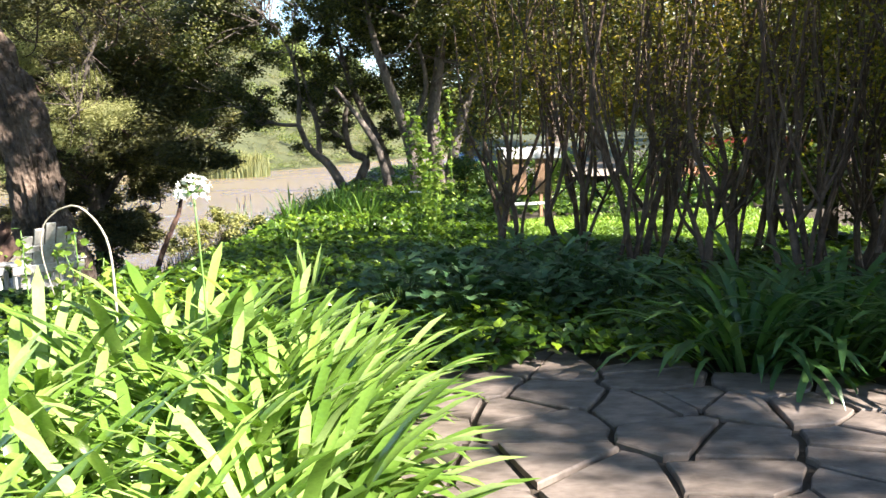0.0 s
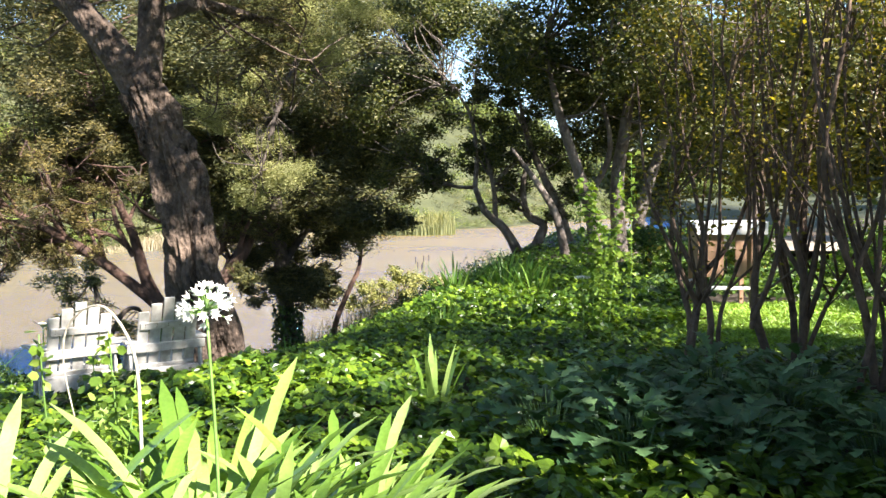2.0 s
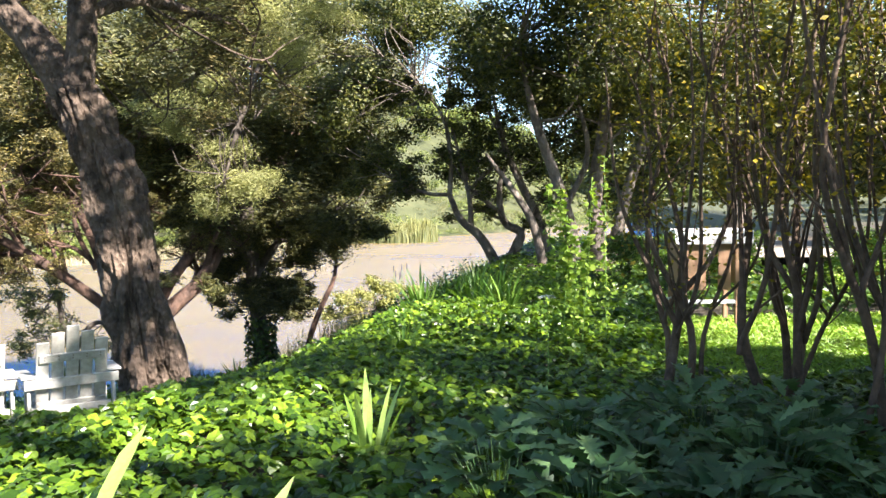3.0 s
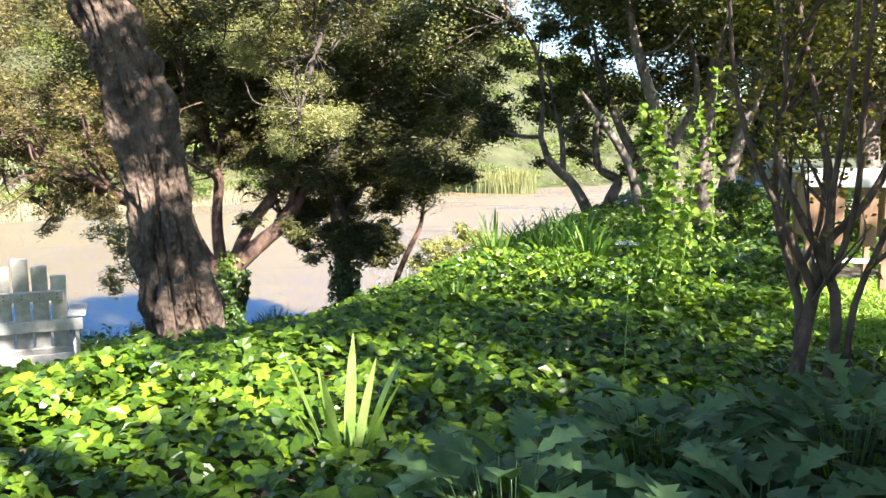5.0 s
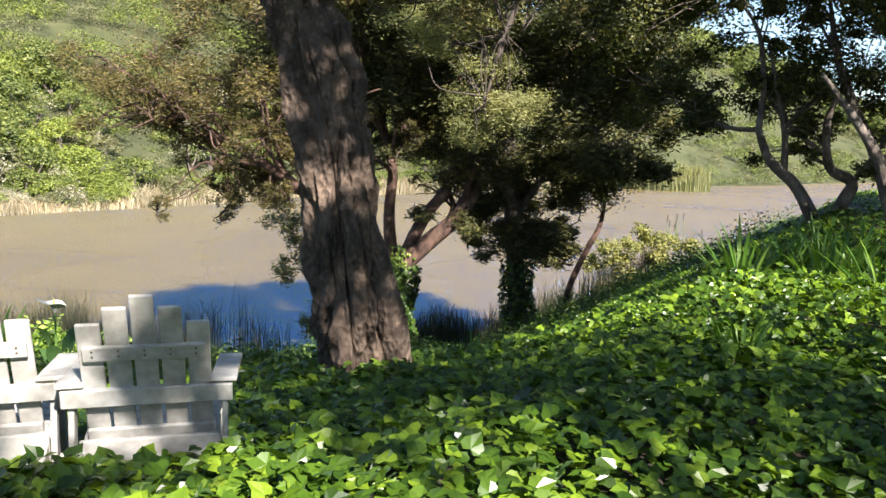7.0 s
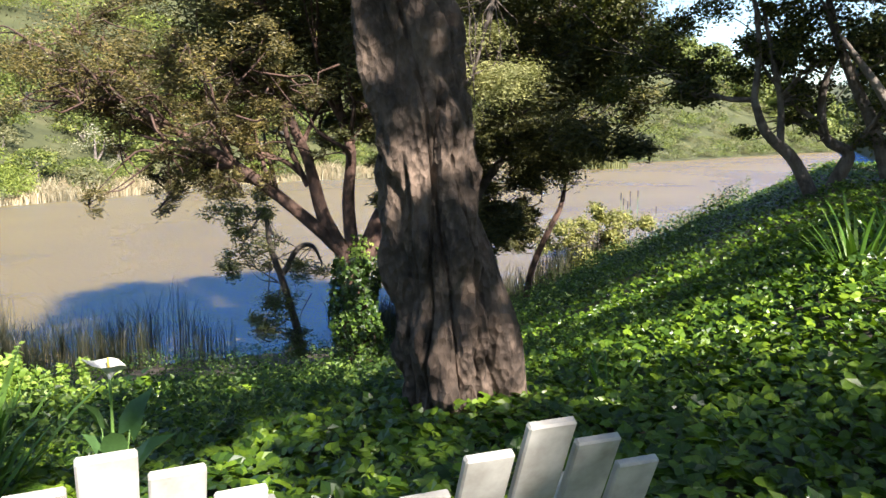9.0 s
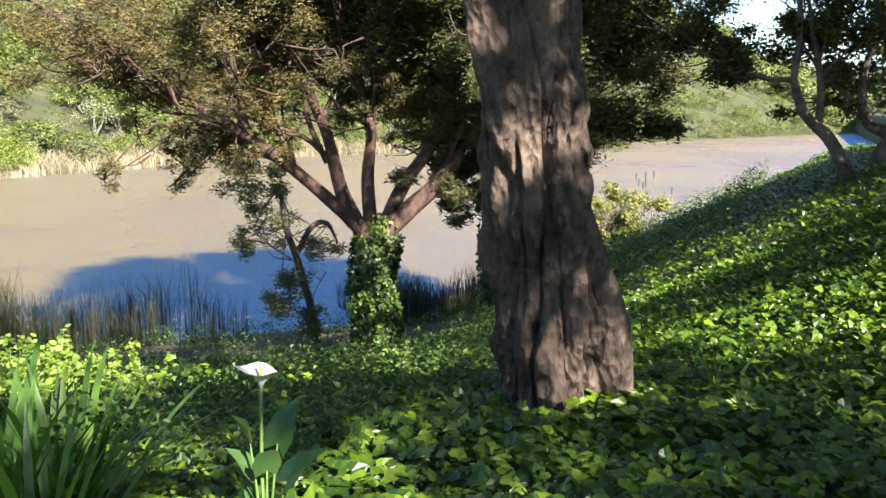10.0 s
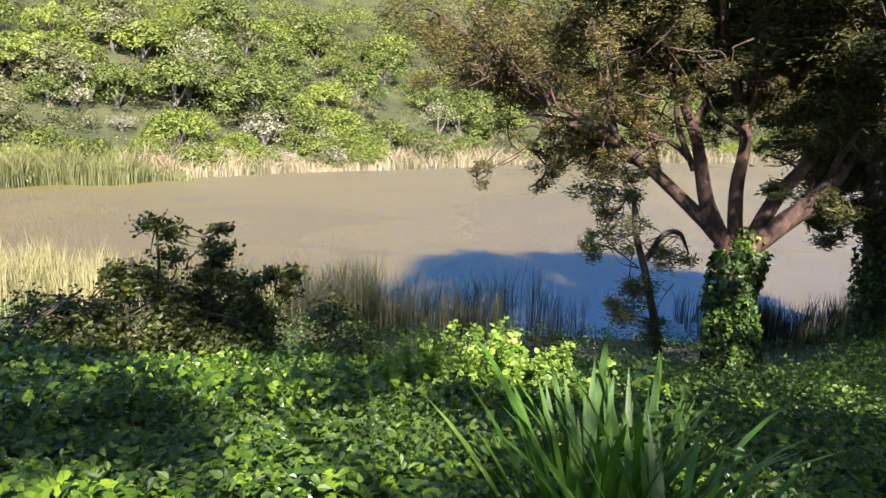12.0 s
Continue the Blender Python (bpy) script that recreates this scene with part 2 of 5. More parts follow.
def thing(name, label, category, at=(0, 0, 0), rz=0.0, group=""):
    ob = new(name)
    ob.matrix_basis = pose(*at, 0, 0, rz)
    return tagged(ob, label=label, category=category, group=group)


def part(name, bm, material, parent, label=""):
    me = bpy.data.meshes.new(name)
    bm.to_mesh(me)
    bm.free()
    me.materials.append(material)
    return put(name, me, parent, label)


RHOMB = (np.array([[0, 0, 0], [0.28, 0.45, 0.05], [0, 1, 0], [-0.28, 0.45, 0.05]]), np.array([[0, 1, 2, 3]]))
LANCE = (np.array([[0, 0, 0], [0.13, 0.4, 0.03], [0, 1, -0.08], [-0.13, 0.4, 0.03]]), np.array([[0, 1, 2, 3]]))
ROUND = (np.array([[0, 0, 0], [0.34, 0.2, 0.05], [0.4, 0.6, 0.04], [0, 1, 0], [-0.4, 0.6, 0.04], [-0.34, 0.2, 0.05]]),
         np.array([[0, 1, 2, 3], [0, 3, 4, 5]]))
OVATE = (np.array([[0, 0, 0], [0.24, 0.18, 0.05], [0.26, 0.45, 0.05], [0, 1, -0.10], [-0.26, 0.45, 0.05], [-0.24, 0.18, 0.05]]),
         np.array([[0, 1, 2, 3], [0, 3, 4, 5]]))
IVYT = (np.array([[0, 0.08, 0.02], [0.24, -0.08, 0.04], [0.50, 0.10, -0.02], [0.46, 0.40, 0.0], [0.27, 0.56, 0.04], [0, 0.98, -0.10],
                  [-0.27, 0.56, 0.04], [-0.46, 0.40, 0.0], [-0.50, 0.10, -0.02], [-0.24, -0.08, 0.04]]),
        np.array([[0, 1, 2, 3], [0, 3, 4, 5], [0, 5, 6, 7], [0, 7, 8, 9]]))


def frames(normal, spin, n):
    """Rotation matrices whose z is the normal and whose y is spun about it."""
    z = normal / np.linalg.norm(normal, axis=1, keepdims=True)
    ref = np.stack([np.cos(spin), np.sin(spin), np.zeros(n)], 1)
    y = ref - (ref * z).sum(1, keepdims=True) * z
    y /= np.maximum(np.linalg.norm(y, axis=1, keepdims=True), 1e-6)
    x = np.cross(y, z)
    return np.stack([x, y, z], 2)


def leaves(template, pos, normal, size, rng=RNG, spin=None):
    """Vertices and faces of leaves set at pos, facing normal."""
    tv, tf = template
    n = len(pos)
    spin = rng.uniform(0, 2 * np.pi, n) if spin is None else spin
    rot = frames(normal, spin, n)
    size = np.broadcast_to(size, (n,))
    v = np.einsum("nij,kj->nki", rot, tv) * size[:, None, None] + pos[:, None, :]
    f = tf[None] + (np.arange(n) * len(tv))[:, None, None]
    return v.reshape(-1, 3), f.reshape(-1, tf.shape[1])


def crown_points(clumps, density, rng, sub=9, flat=0.8):
    """Points in uneven sub-clumps within the clumps (x, y, z, r); returns points and outward ways."""
    pts, ways = [], []
    for x, y, z, r in clumps:
        m = max(3, int(sub * max(r, 0.6) ** 1.3))
        d = rng.normal(size=(m, 3))
        d /= np.linalg.norm(d, axis=1, keepdims=True)
        cen = np.array([x, y, z]) + d * r * rng.uniform(0.35, 1.0, (m, 1)) * [1, 1, flat]
        k = int(density * r * r / m * 4)
        q = rng.normal(size=(m, k, 3)) * (r * rng.uniform(0.16, 0.34, (m, 1, 1))) * [1, 1, 0.7]
        pts.append((cen[:, None] + q).reshape(-1, 3))
        ways.append((q + d[:, None] * r * 0.2).reshape(-1, 3))
    p, w = np.concatenate(pts), np.concatenate(ways)
    return p, w + rng.normal(size=w.shape) * 0.25 + [0, 0, 0.15]


def crown_mesh(name, clumps, density, size, material, seed, template=RHOMB, sub=9, flat=0.8, origin=(0, 0, 0), shell=False):
    rng = np.random.default_rng(seed)
    if shell:
        pts, ways = [], []
        for x, y, z, r in clumps:
            k = int(density * r * r)
            d = rng.normal(size=(k, 3))
            d[:, 2] = np.abs(d[:, 2]) * 1.1 - 0.35
            d /= np.linalg.norm(d, axis=1, keepdims=True)
            pts.append(np.array([x, y, z]) + d * r * rng.uniform(0.82, 1.08, (k, 1)) * [1, 1, flat])
            ways.append(d + rng.normal(size=(k, 3)) * 0.20 + [0, 0, 0.2])
        p, w = np.concatenate(pts), np.concatenate(ways)
    else:
        p, w = crown_points(clumps, density, rng, sub, flat)
    s = size * rng.uniform(0.6, 1.35, len(p))
    v, f = leaves(template, p, w, s, rng)
    return mesh_np(name, v - np.array(origin), f, material)


def tube(points, radii, sides=8, lump=0.0, seed=0, flute=0.0, cap=True):
    """A tapered limb through the points, smoothed, with lumps; returns verts and quads."""
    pts, rad = np.array(points, float), np.array(radii, float)
    n = len(pts)
    steps = 26 if flute else 4 if n > 2 else 2
    tt = np.linspace(0, n - 1, (n - 1) * steps + 1)
    ext = np.vstack([2 * pts[0] - pts[1], pts, 2 * pts[-1] - pts[-2]])
    out = []
    for t in tt:
        i = min(int(t), n - 2)
        u = t - i
        p0, p1, p2, p3 = ext[i], ext[i + 1], ext[i + 2], ext[i + 3]
        out.append(0.5 * (2 * p1 + (p2 - p0) * u + (2 * p0 - 5 * p1 + 4 * p2 - p3) * u * u + (3 * p1 - p0 - 3 * p2 + p3) * u ** 3))
    c = np.array(out)
    r = np.interp(tt, np.arange(n), rad)
    tan = np.gradient(c, axis=0)
    tan /= np.linalg.norm(tan, axis=1, keepdims=True)
    side = np.cross(tan[0], [0.3, 0.9, 0.1])
    side /= np.linalg.norm(side)
    verts = []
    ang = np.linspace(0, 2 * np.pi, sides, endpoint=False)
    for i in range(len(c)):
        side = side - (side @ tan[i]) * tan[i]
        side /= np.linalg.norm(side)
        up = np.cross(tan[i], side)
        rr = np.full(sides, r[i])
        if lump or flute:
            q = c[i] + np.outer(np.cos(ang), side) + np.outer(np.sin(ang), up)
            rr = rr * np.array([1 + lump * noise.noise(Vector(a) * 1.7 + Vector((seed, 0, 0))) + lump * 0.22 * noise.noise(Vector(a) * 4.5) for a in q])
            if flute:
                fold = np.array([abs(noise.noise(Vector((a[0] * 2.5, a[1] * 2.5, a[2] * 0.75 + seed)))) for a in q])
                knot = np.array([noise.noise(Vector((a[0] * 3.4, a[1] * 3.4, a[2] * 2.6))) + 0.4 * noise.noise(Vector((a[0] * 7, a[1] * 7, a[2] * 5.5))) + 0.10 * noise.noise(Vector((a[0] * 17, a[1] * 17, a[2] * 26))) for a in q])
                rr = rr * (1.09 - 0.32 * np.exp(-(fold / 0.10) ** 2) + 0.26 * knot)
            rr = rr * (1 + flute * np.cos(ang * 5 + 0.05 * i + seed) * 0.4 + flute * 0.45 * np.cos(ang * 3 - 0.04 * i))
        verts.append(c[i] + np.outer(np.cos(ang) * rr, side) + np.outer(np.sin(ang) * rr, up))
    v = np.concatenate(verts)
    f = []
    for i in range(len(c) - 1):
        for j in range(sides):
            k = (j + 1) % sides
            f.append((i * sides + j, i * sides + k, (i + 1) * sides + k, (i + 1) * sides + j))
    if cap:
        m = (len(c) - 1) * sides
        for j in range(1, sides - 2, 2):
            f.append((m, m + j, m + j + 1, m + (j + 2) % sides))
    return v, np.array(f)


def tubes(specs, sides=8, lump=0.0, seed=0, flute=0.0):
    vs, fs, n = [], [], 0
    for i, (p, r) in enumerate(specs):
        v, f = tube(p, r, sides, lump, seed + i, flute)
        vs.append(v)
        fs.append(f + n)
        n += len(v)
    return np.concatenate(vs), np.concatenate(fs)


def twigs(starts, clumps, rng, per=3, r0=0.03, sag=0.0):
    """Thin branches from points of the limbs out into the clumps."""
    out = []
    s = np.array(starts)
    for x, y, z, r in clumps:
        c = np.array([x, y, z])
        near = s[np.argsort(np.linalg.norm(s - c, axis=1))[:3]]
        for _ in range(per):
            a = near[rng.integers(len(near))]
            e = c + rng.normal(size=3) * r * 0.5
            far = np.linalg.norm(a - c)
            if far > 1.6 * r + 0.8:
                a = c + (a - c) / far * (1.6 * r + 0.8)
            mid = (a + e) / 2 + rng.normal(size=3) * 0.12 * np.linalg.norm(e - a) + [0, 0, sag]
            q = mid + (e - mid) * 0.5 + rng.normal(size=3) * r * 0.15
            out.append(([a, mid, q, e], [r0, r0 * 0.7, r0 * 0.45, r0 * 0.2]))
    return out


# ---- ground ----
WATER = -8.8


def ground_z(x, y):
    x, y = np.asarray(x, float), np.asarray(y, float)
    q = -0.69 * x + 0.72 * y
    z1 = np.interp(q, [-20, 4, 8.7, 13, 20, 33, 43, 52, 80], [-0.02, -0.02, -0.22, -1.0, -3.0, -7.2, -8.75, -9.9, -11.5])
    z2 = -0.25 - 0.50 * np.maximum(0, -x - 3.0) ** 1.02 + 0.02 * np.maximum(0, x) * 0
    z2 = np.where(y > 46, z2 - 0.35 * (y - 46) * np.clip(1 - (x - 4) / 12, 0, 1), z2)
    m = np.maximum(z1, z2)
    z = m + np.log(np.exp((z1 - m) * 5) + np.exp((z2 - m) * 5)) / 5 - 0.08
    z = np.maximum(z, -11.5)
    flat = np.clip((x + 1.5) / 1.2, 0, 1) * np.clip((9 - y) / 3, 0, 1)
    z = z * (1 - flat)
    shore = -103.0 - 1.2 * np.sin(y * 0.11) - 2.0 * np.sin(y * 0.037 + 1) + np.maximum(0, y - 120) * 0.42 - np.maximum(0, 30 - y) * 0.15
    far = (shore - x)
    hill = np.where(far > 0, WATER - 0.3 + np.minimum(far, 6) * 0.12 + np.maximum(0, far - 10) * 0.47, -12)
    hill = np.minimum(hill, 58 + 4 * np.sin(y * 0.02) + np.maximum(0, far - 150) * 0.02)
    end = y - 420 - 0.15 * x
    hill2 = np.where(end > 0, WATER - 0.3 + end * 0.25, -12)
    return np.maximum(np.maximum(z, hill), np.minimum(hill2, 17))


def grid(n, lim, cen, power):
    u = np.linspace(-1, 1, n)
    return cen + np.sign(u) * lim * (np.abs(u) ** power)


gx = np.concatenate([[-3000, -1200], grid(300, 420, -8, 2.6), [1200, 3000]])
gy = np.concatenate([[-3000, -1000], grid(300, 520, 9, 2.6), [1200, 3000]])
GX, GY = np.meshgrid(gx, gy, indexing="ij")
GZ = ground_z(GX, GY)
gv = np.stack([GX, GY, GZ], 2).reshape(-1, 3)
i, j = np.meshgrid(np.arange(len(gx) - 1), np.arange(len(gy) - 1), indexing="ij")
a = (i * len(gy) + j).ravel()
gf = np.stack([a, a + len(gy), a + len(gy) + 1, a + 1], 1)
put("ground", mesh_np("ground", gv, gf, M_SOIL, True), None, "dark garden soil sloping down to a lake", "structure")

bm = bmesh.new()
for x, y in ((-220, -120), (40, -120), (40, 560), (-220, 560)):
    bm.verts.new((x, y, WATER))
bm.faces.new(bm.verts)
lake = part("lake", bm, M_WATER, None, "brown rippled lake water")
tagged(lake, kind="structure")


# ---- ground cover ----
def keep_out(x, y):
    """Where stone lies and nothing grows."""
    d = np.full(np.shape(x), 9.0)
    for (ax, ay), (bx, by) in zip(WALKWAY[:-1], WALKWAY[1:]):
        t = np.clip(((x - ax) * (bx - ax) + (y - ay) * (by - ay)) / ((bx - ax) ** 2 + (by - ay) ** 2), 0, 1)
        d = np.minimum(d, np.hypot(x - ax - t * (bx - ax), y - ay - t * (by - ay)))
    return d


WALKWAY = [(0.55, -1.5), (0.65, 1.0), (0.75, 3.75), (1.5, 3.2), (4.5, 2.6)]


def cover(name, n, box, template, size, lift, material, label, seed, tilt=0.55, test=None, mound=0.0):
    rng = np.random.default_rng(seed)
    x = rng.uniform(box[0], box[1], n)
    y = rng.uniform(box[2], box[3], n)
    ok = keep_out(x, y) > 1.05
    if test is not None:
        ok &= test(x, y)
    x, y = x[ok], y[ok]
    n = len(x)
    hum = np.array([noise.noise(Vector((a * 1.3, b * 1.3, seed))) for a, b in zip(x, y)])
    z = ground_z(x, y) + lift * (0.35 + 0.65 * rng.random(n) ** 0.6) + hum * lift * 0.5
    if mound:
        m1 = np.array([noise.noise(Vector((a * 0.7, b * 0.7, seed))) + 0.6 * noise.noise(Vector((a * 2.0, b * 2.0, seed + 5))) for a, b in zip(x, y)])
        z = z + mound * np.clip(m1 + 0.25, 0, 1) * (0.25 + 0.75 * rng.random(n) ** 0.7)
    nor = np.stack([rng.normal(size=n) * tilt + 0.15, rng.normal(size=n) * tilt - 0.1, np.ones(n)], 1)
    v, f = leaves(template, np.stack([x, y, z], 1), nor, size * rng.uniform(0.55, 1.35, n), rng)
    return put(name, mesh_np(name, v, f, material), None, label, "stuff", "ground cover")


lawn_area = lambda x, y: (x > 0.85 + 0.25 * np.sin(y * 2)) & (y > 10.0 + 0.2 * np.sin(x * 3)) & (y < 26)
cover("ivy", 62000, (-12, 3.4, 4.6, 13), IVYT, 0.084, 0.20, M_IVY, "glossy green ivy leaves covering the ground", 11, 0.5,
      lambda x, y: (~lawn_area(x, y)) & (np.hypot(x + 3, y - 8) < 9.5) & ~((x > -2.3) & (x < 0.1) & (y < 4.9)))
cover("ivy_by_chairs", 5200, (-5.0, -3.0, 6.9, 9.0), IVYT, 0.075, 0.30, M_IVY, "glossy ivy rising against the garden chairs", 18, 0.6,
      lambda x, y: (x + y > 3.0) & (x + y < 5.2) & (y - x < 12.35))
cover("ivy_carpet", 15000, (-6, 0.3, 0.5, 6.5), IVYT, 0.07, 0.14, M_IVY, "glossy green ivy leaves beside the path", 12, 0.5)
cover("ivy_behind", 26000, (-16, 9, -6, 5.2), IVYT, 0.13, 0.16, M_IVY, "ivy covering the ground behind the path", 19, 0.5,
      lambda x, y: (x < -5.6) | (x > 2.2) | (y < 0.8))
cover("ivy_right", 9000, (3.0, 12, 4.5, 10), IVYT, 0.12, 0.16, M_IVY, "ivy under the hedge", 20, 0.5)
cover("ivy_slope", 60000, (-16, 5, 11.5, 42), IVYT, 0.09, 0.20, M_IVY, "ivy leaves covering the bank", 13, 0.5,
      lambda x, y: (~lawn_area(x, y)) & (-0.69 * x + 0.72 * y < 40), 0.25)
cover("ivy_bank", 30000, (-8, 2, 12.3, 22), IVYT, 0.075, 0.22, M_IVY, "small-leaved ivy thickening on the bank", 22, 0.7,
      lambda x, y: (~lawn_area(x, y)) & (-0.69 * x + 0.72 * y > 9) & (np.hypot(x + 6.0, y - 12.4) > 0.9), 0.2)
cover("undergrowth", 100000, (-24, -7, 3, 20), OVATE, 0.058, 0.30, M_UNDER, "mixed low green weeds on the bank", 14, 0.95,
      lambda x, y: (-0.69 * x + 0.72 * y > 12.0) & (-0.69 * x + 0.72 * y < 30), 0.42)
cover("creeper", 17000, (-17, -8, 5, 13), IVYT, 0.082, 0.42, M_IVY, "broad creeper leaves among the weeds", 23, 0.7,
      lambda x, y: (np.hypot(x + 3, y - 8) > 8.0), 0.25)
cover("bank_weeds", 95000, (-48, -6, 6, 50), OVATE, 0.10, 0.35, M_UNDER, "green weeds running down to the lake", 15, 0.95,
      lambda x, y: (-0.69 * x + 0.72 * y > 16) & (-0.69 * x + 0.72 * y < 43) & ((x < -15) | (y > 25)), 0.9)


# ---- reeds ----
def reeds(name, spots, height, width, material, label, seed, lean=0.10, droop=0.15):
    """Upright narrow blades at spots (x, y)."""
    rng = np.random.default_rng(seed)
    n = len(spots)
    h = height * rng.uniform(0.55, 1.15, n)
    h = h * np.array([1 + 0.55 * noise.noise(Vector((a * 0.45, b * 0.45, 7.0))) for a, b in spots])
    base = np.column_stack([spots, np.maximum(ground_z(spots[:, 0], spots[:, 1]), WATER - 0.2)])
    way = rng.normal(size=(n, 2)) * lean
    ang = rng.uniform(0, np.pi, n)
    side = np.stack([np.cos(ang), np.sin(ang), np.zeros(n)], 1) * width
    mid = base + np.column_stack([way * 0.4, np.ones(n)]) * (h * 0.55)[:, None]
    top = base + np.column_stack([way * 1.3, np.ones(n) * (1 - droop * rng.random(n))]) * h[:, None]
    v = np.stack([base - side, base + side, mid + side * 0.8, top, mid - side * 0.8], 1).reshape(-1, 3)
    k = (np.arange(n) * 5)[:, None]
    f = np.concatenate([k + [0, 1, 2, 4], ], 0)
    t = np.concatenate([k + [4, 2, 3, 3]], 0)
    faces = [tuple(q) for q in f] + [tuple(q[:3]) for q in t]
    me = bpy.data.meshes.new(name)
    me.from_pydata(v.tolist(), [], [tuple(int(c) for c in q) for q in faces])
    me.materials.append(material)
    return put(name, me, None, label, "stuff", "reeds")


def spots_band(n, q0, q1, s0, s1, rng, gap=0.0, taper=None):
    """Spots in a band along the near shore: q down the bank, s along it to the right; taper thins its right end."""
    q = rng.uniform(q0, q1, n)
    s = rng.uniform(s0, s1, n)
    x, y = -0.69 * q + 0.72 * s, 0.72 * q + 0.69 * s
    k = np.array([noise.noise(Vector((a * 0.35, b * 0.35, 3.0))) + 0.5 * noise.noise(Vector((a * 1.1, b * 1.1, 9.0))) for a, b in zip(x, y)]) > gap
    if taper is not None:
        k &= q < q0 + (taper - s) * 0.55 + rng.normal(size=n) * 0.5
    return np.stack([x, y], 1)[k]


rng = np.random.default_rng(5)
reeds("near_reeds", spots_band(6800, 41.5, 48.0, -9, 5.0, rng, -0.12, 5.0), 2.9, 0.011, M_REED, "upright rushes standing in the lake edge, darkened for tree shadow", 21)
reeds("shore_reeds", spots_band(5200, 41.5, 47, 9.5, 24, rng, -0.2), 2.0, 0.016, M_REED, "rushes along the water's edge, darkened for tree shadow", 22)
reeds("rush_bed", spots_band(7500, 40.5, 50, -17, -3, rng, -0.15, 0.0), 2.7, 0.013, M_REED, "brown rushes in the shallows, darkened for tree shadow", 23, 0.16)
reeds("straw_reeds", spots_band(9500, 42, 54, -42, -8, rng, -0.3, -6.0), 2.4, 0.024, M_REEDL, "sunlit straw-coloured reeds in the shallows", 24)


def far_shore_x(y):
    return -103.0 - 1.2 * np.sin(y * 0.11) - 2.0 * np.sin(y * 0.037 + 1) + np.maximum(0, y - 120) * 0.42 - np.maximum(0, 30 - y) * 0.15


ys = -20 + 71 * rng.random(16000) ** 0.85
reeds("far_green_reeds", np.stack([far_shore_x(ys) + rng.uniform(-5, 4, 16000) + 1.5 * np.sin(ys * 0.5), ys], 1), (3.5 + 0.5 * np.sin(ys * 0.23) + 0.3 * np.sin(ys * 0.9)) * np.clip((54 - ys) / 9, 0.35, 1), 0.05, M_REEDG, "yellow-green reeds on the far shore", 25, 0.22)
ys = rng.uniform(44, 200, 17000)
reeds("far_dry_grass", np.stack([far_shore_x(ys) + rng.uniform(-9, 0.8, 17000), ys], 1), 2.3 + 0.8 * np.sin(ys * 0.13 + 1) + 0.5 * np.sin(ys * 0.31) + 0.4 * np.sin(ys * 1.3), 0.07, M_DRY, "dry tan grass on the far shore", 26, 0.25)
th = rng.uniform(0, 2 * np.pi, 6000)
rr = np.sqrt(rng.random(6000))
reeds("reed_island", np.stack([-57 + 11 * rr * np.cos(th), 214 + 7 * rr * np.sin(th)], 1), 5.2 + 1.2 * np.sin(th * 2) * rr, 0.11, M_REEDG, "yellow-green reed bed standing in the lake", 27, 0.06)

g = np.random.default_rng(28)
for k in range(7):
    x, y = -11.5 + g.normal() * 0.5, 46.8 + g.normal() * 0.5
    ct = thing("cattail", "brown cattail head on a thin stalk by the water", "plant", (x, y, -5.4), 0, "cattails")
    h = 3.0 + g.uniform(-0.5, 0.5)
    bm = bmesh.new()
    bmesh.ops.create_cone(bm, segments=6, radius1=0.015, radius2=0.012, depth=h, cap_ends=True, matrix=Matrix.Translation((0, 0, h / 2)))
    part("stalk", bm, M_STALK, ct)
    bm = bmesh.new()
    bmesh.ops.create_cone(bm, segments=8, radius1=0.035, radius2=0.03, depth=0.35, cap_ends=True, matrix=Matrix.Translation((0, 0, h)))
    part("seed_head", bm, M_BARKD, ct)

# ---- trees ----
def side_branches(limbs, per, length, rng):
    """Smaller branches that leave the limbs, and their tips."""
    out, tips = [], []
    for pts, rad in limbs:
        pts = [np.array(q, float) for q in pts]
        total = sum(np.linalg.norm(b - a) for a, b in zip(pts, pts[1:]))
        for _ in range(per):
            u = rng.uniform(0.3, 0.98) * (len(pts) - 1)
            k = min(int(u), len(pts) - 2)
            a = pts[k] + (pts[k + 1] - pts[k]) * (u - k)
            r = (rad[k] + (rad[k + 1] - rad[k]) * (u - k)) * 0.5
            along = (pts[k + 1] - pts[k]) / np.linalg.norm(pts[k + 1] - pts[k])
            way = along * 0.7 + rng.normal(size=3) * 0.65 + [0, 0, 0.35]
            way /= np.linalg.norm(way)
            l = length * total * rng.uniform(0.6, 1.3)
            b = a + way * l * 0.4 + rng.normal(size=3) * l * 0.06
            c = b + way * l * 0.35 + rng.normal(size=3) * l * 0.10
            e = c + way * l * 0.3 + rng.normal(size=3) * l * 0.12
            out.append(([a, b, c, e], [r, r * 0.75, r * 0.5, r * 0.18]))
            for q in (c, e):
                t = q + rng.normal(size=3) * l * 0.25
                out.append(([b, (b + t) / 2 + rng.normal(size=3) * l * 0.05, t], [r * 0.45, r * 0.3, r * 0.1]))
                tips.append(t)
            tips.append(e)
    return out, tips


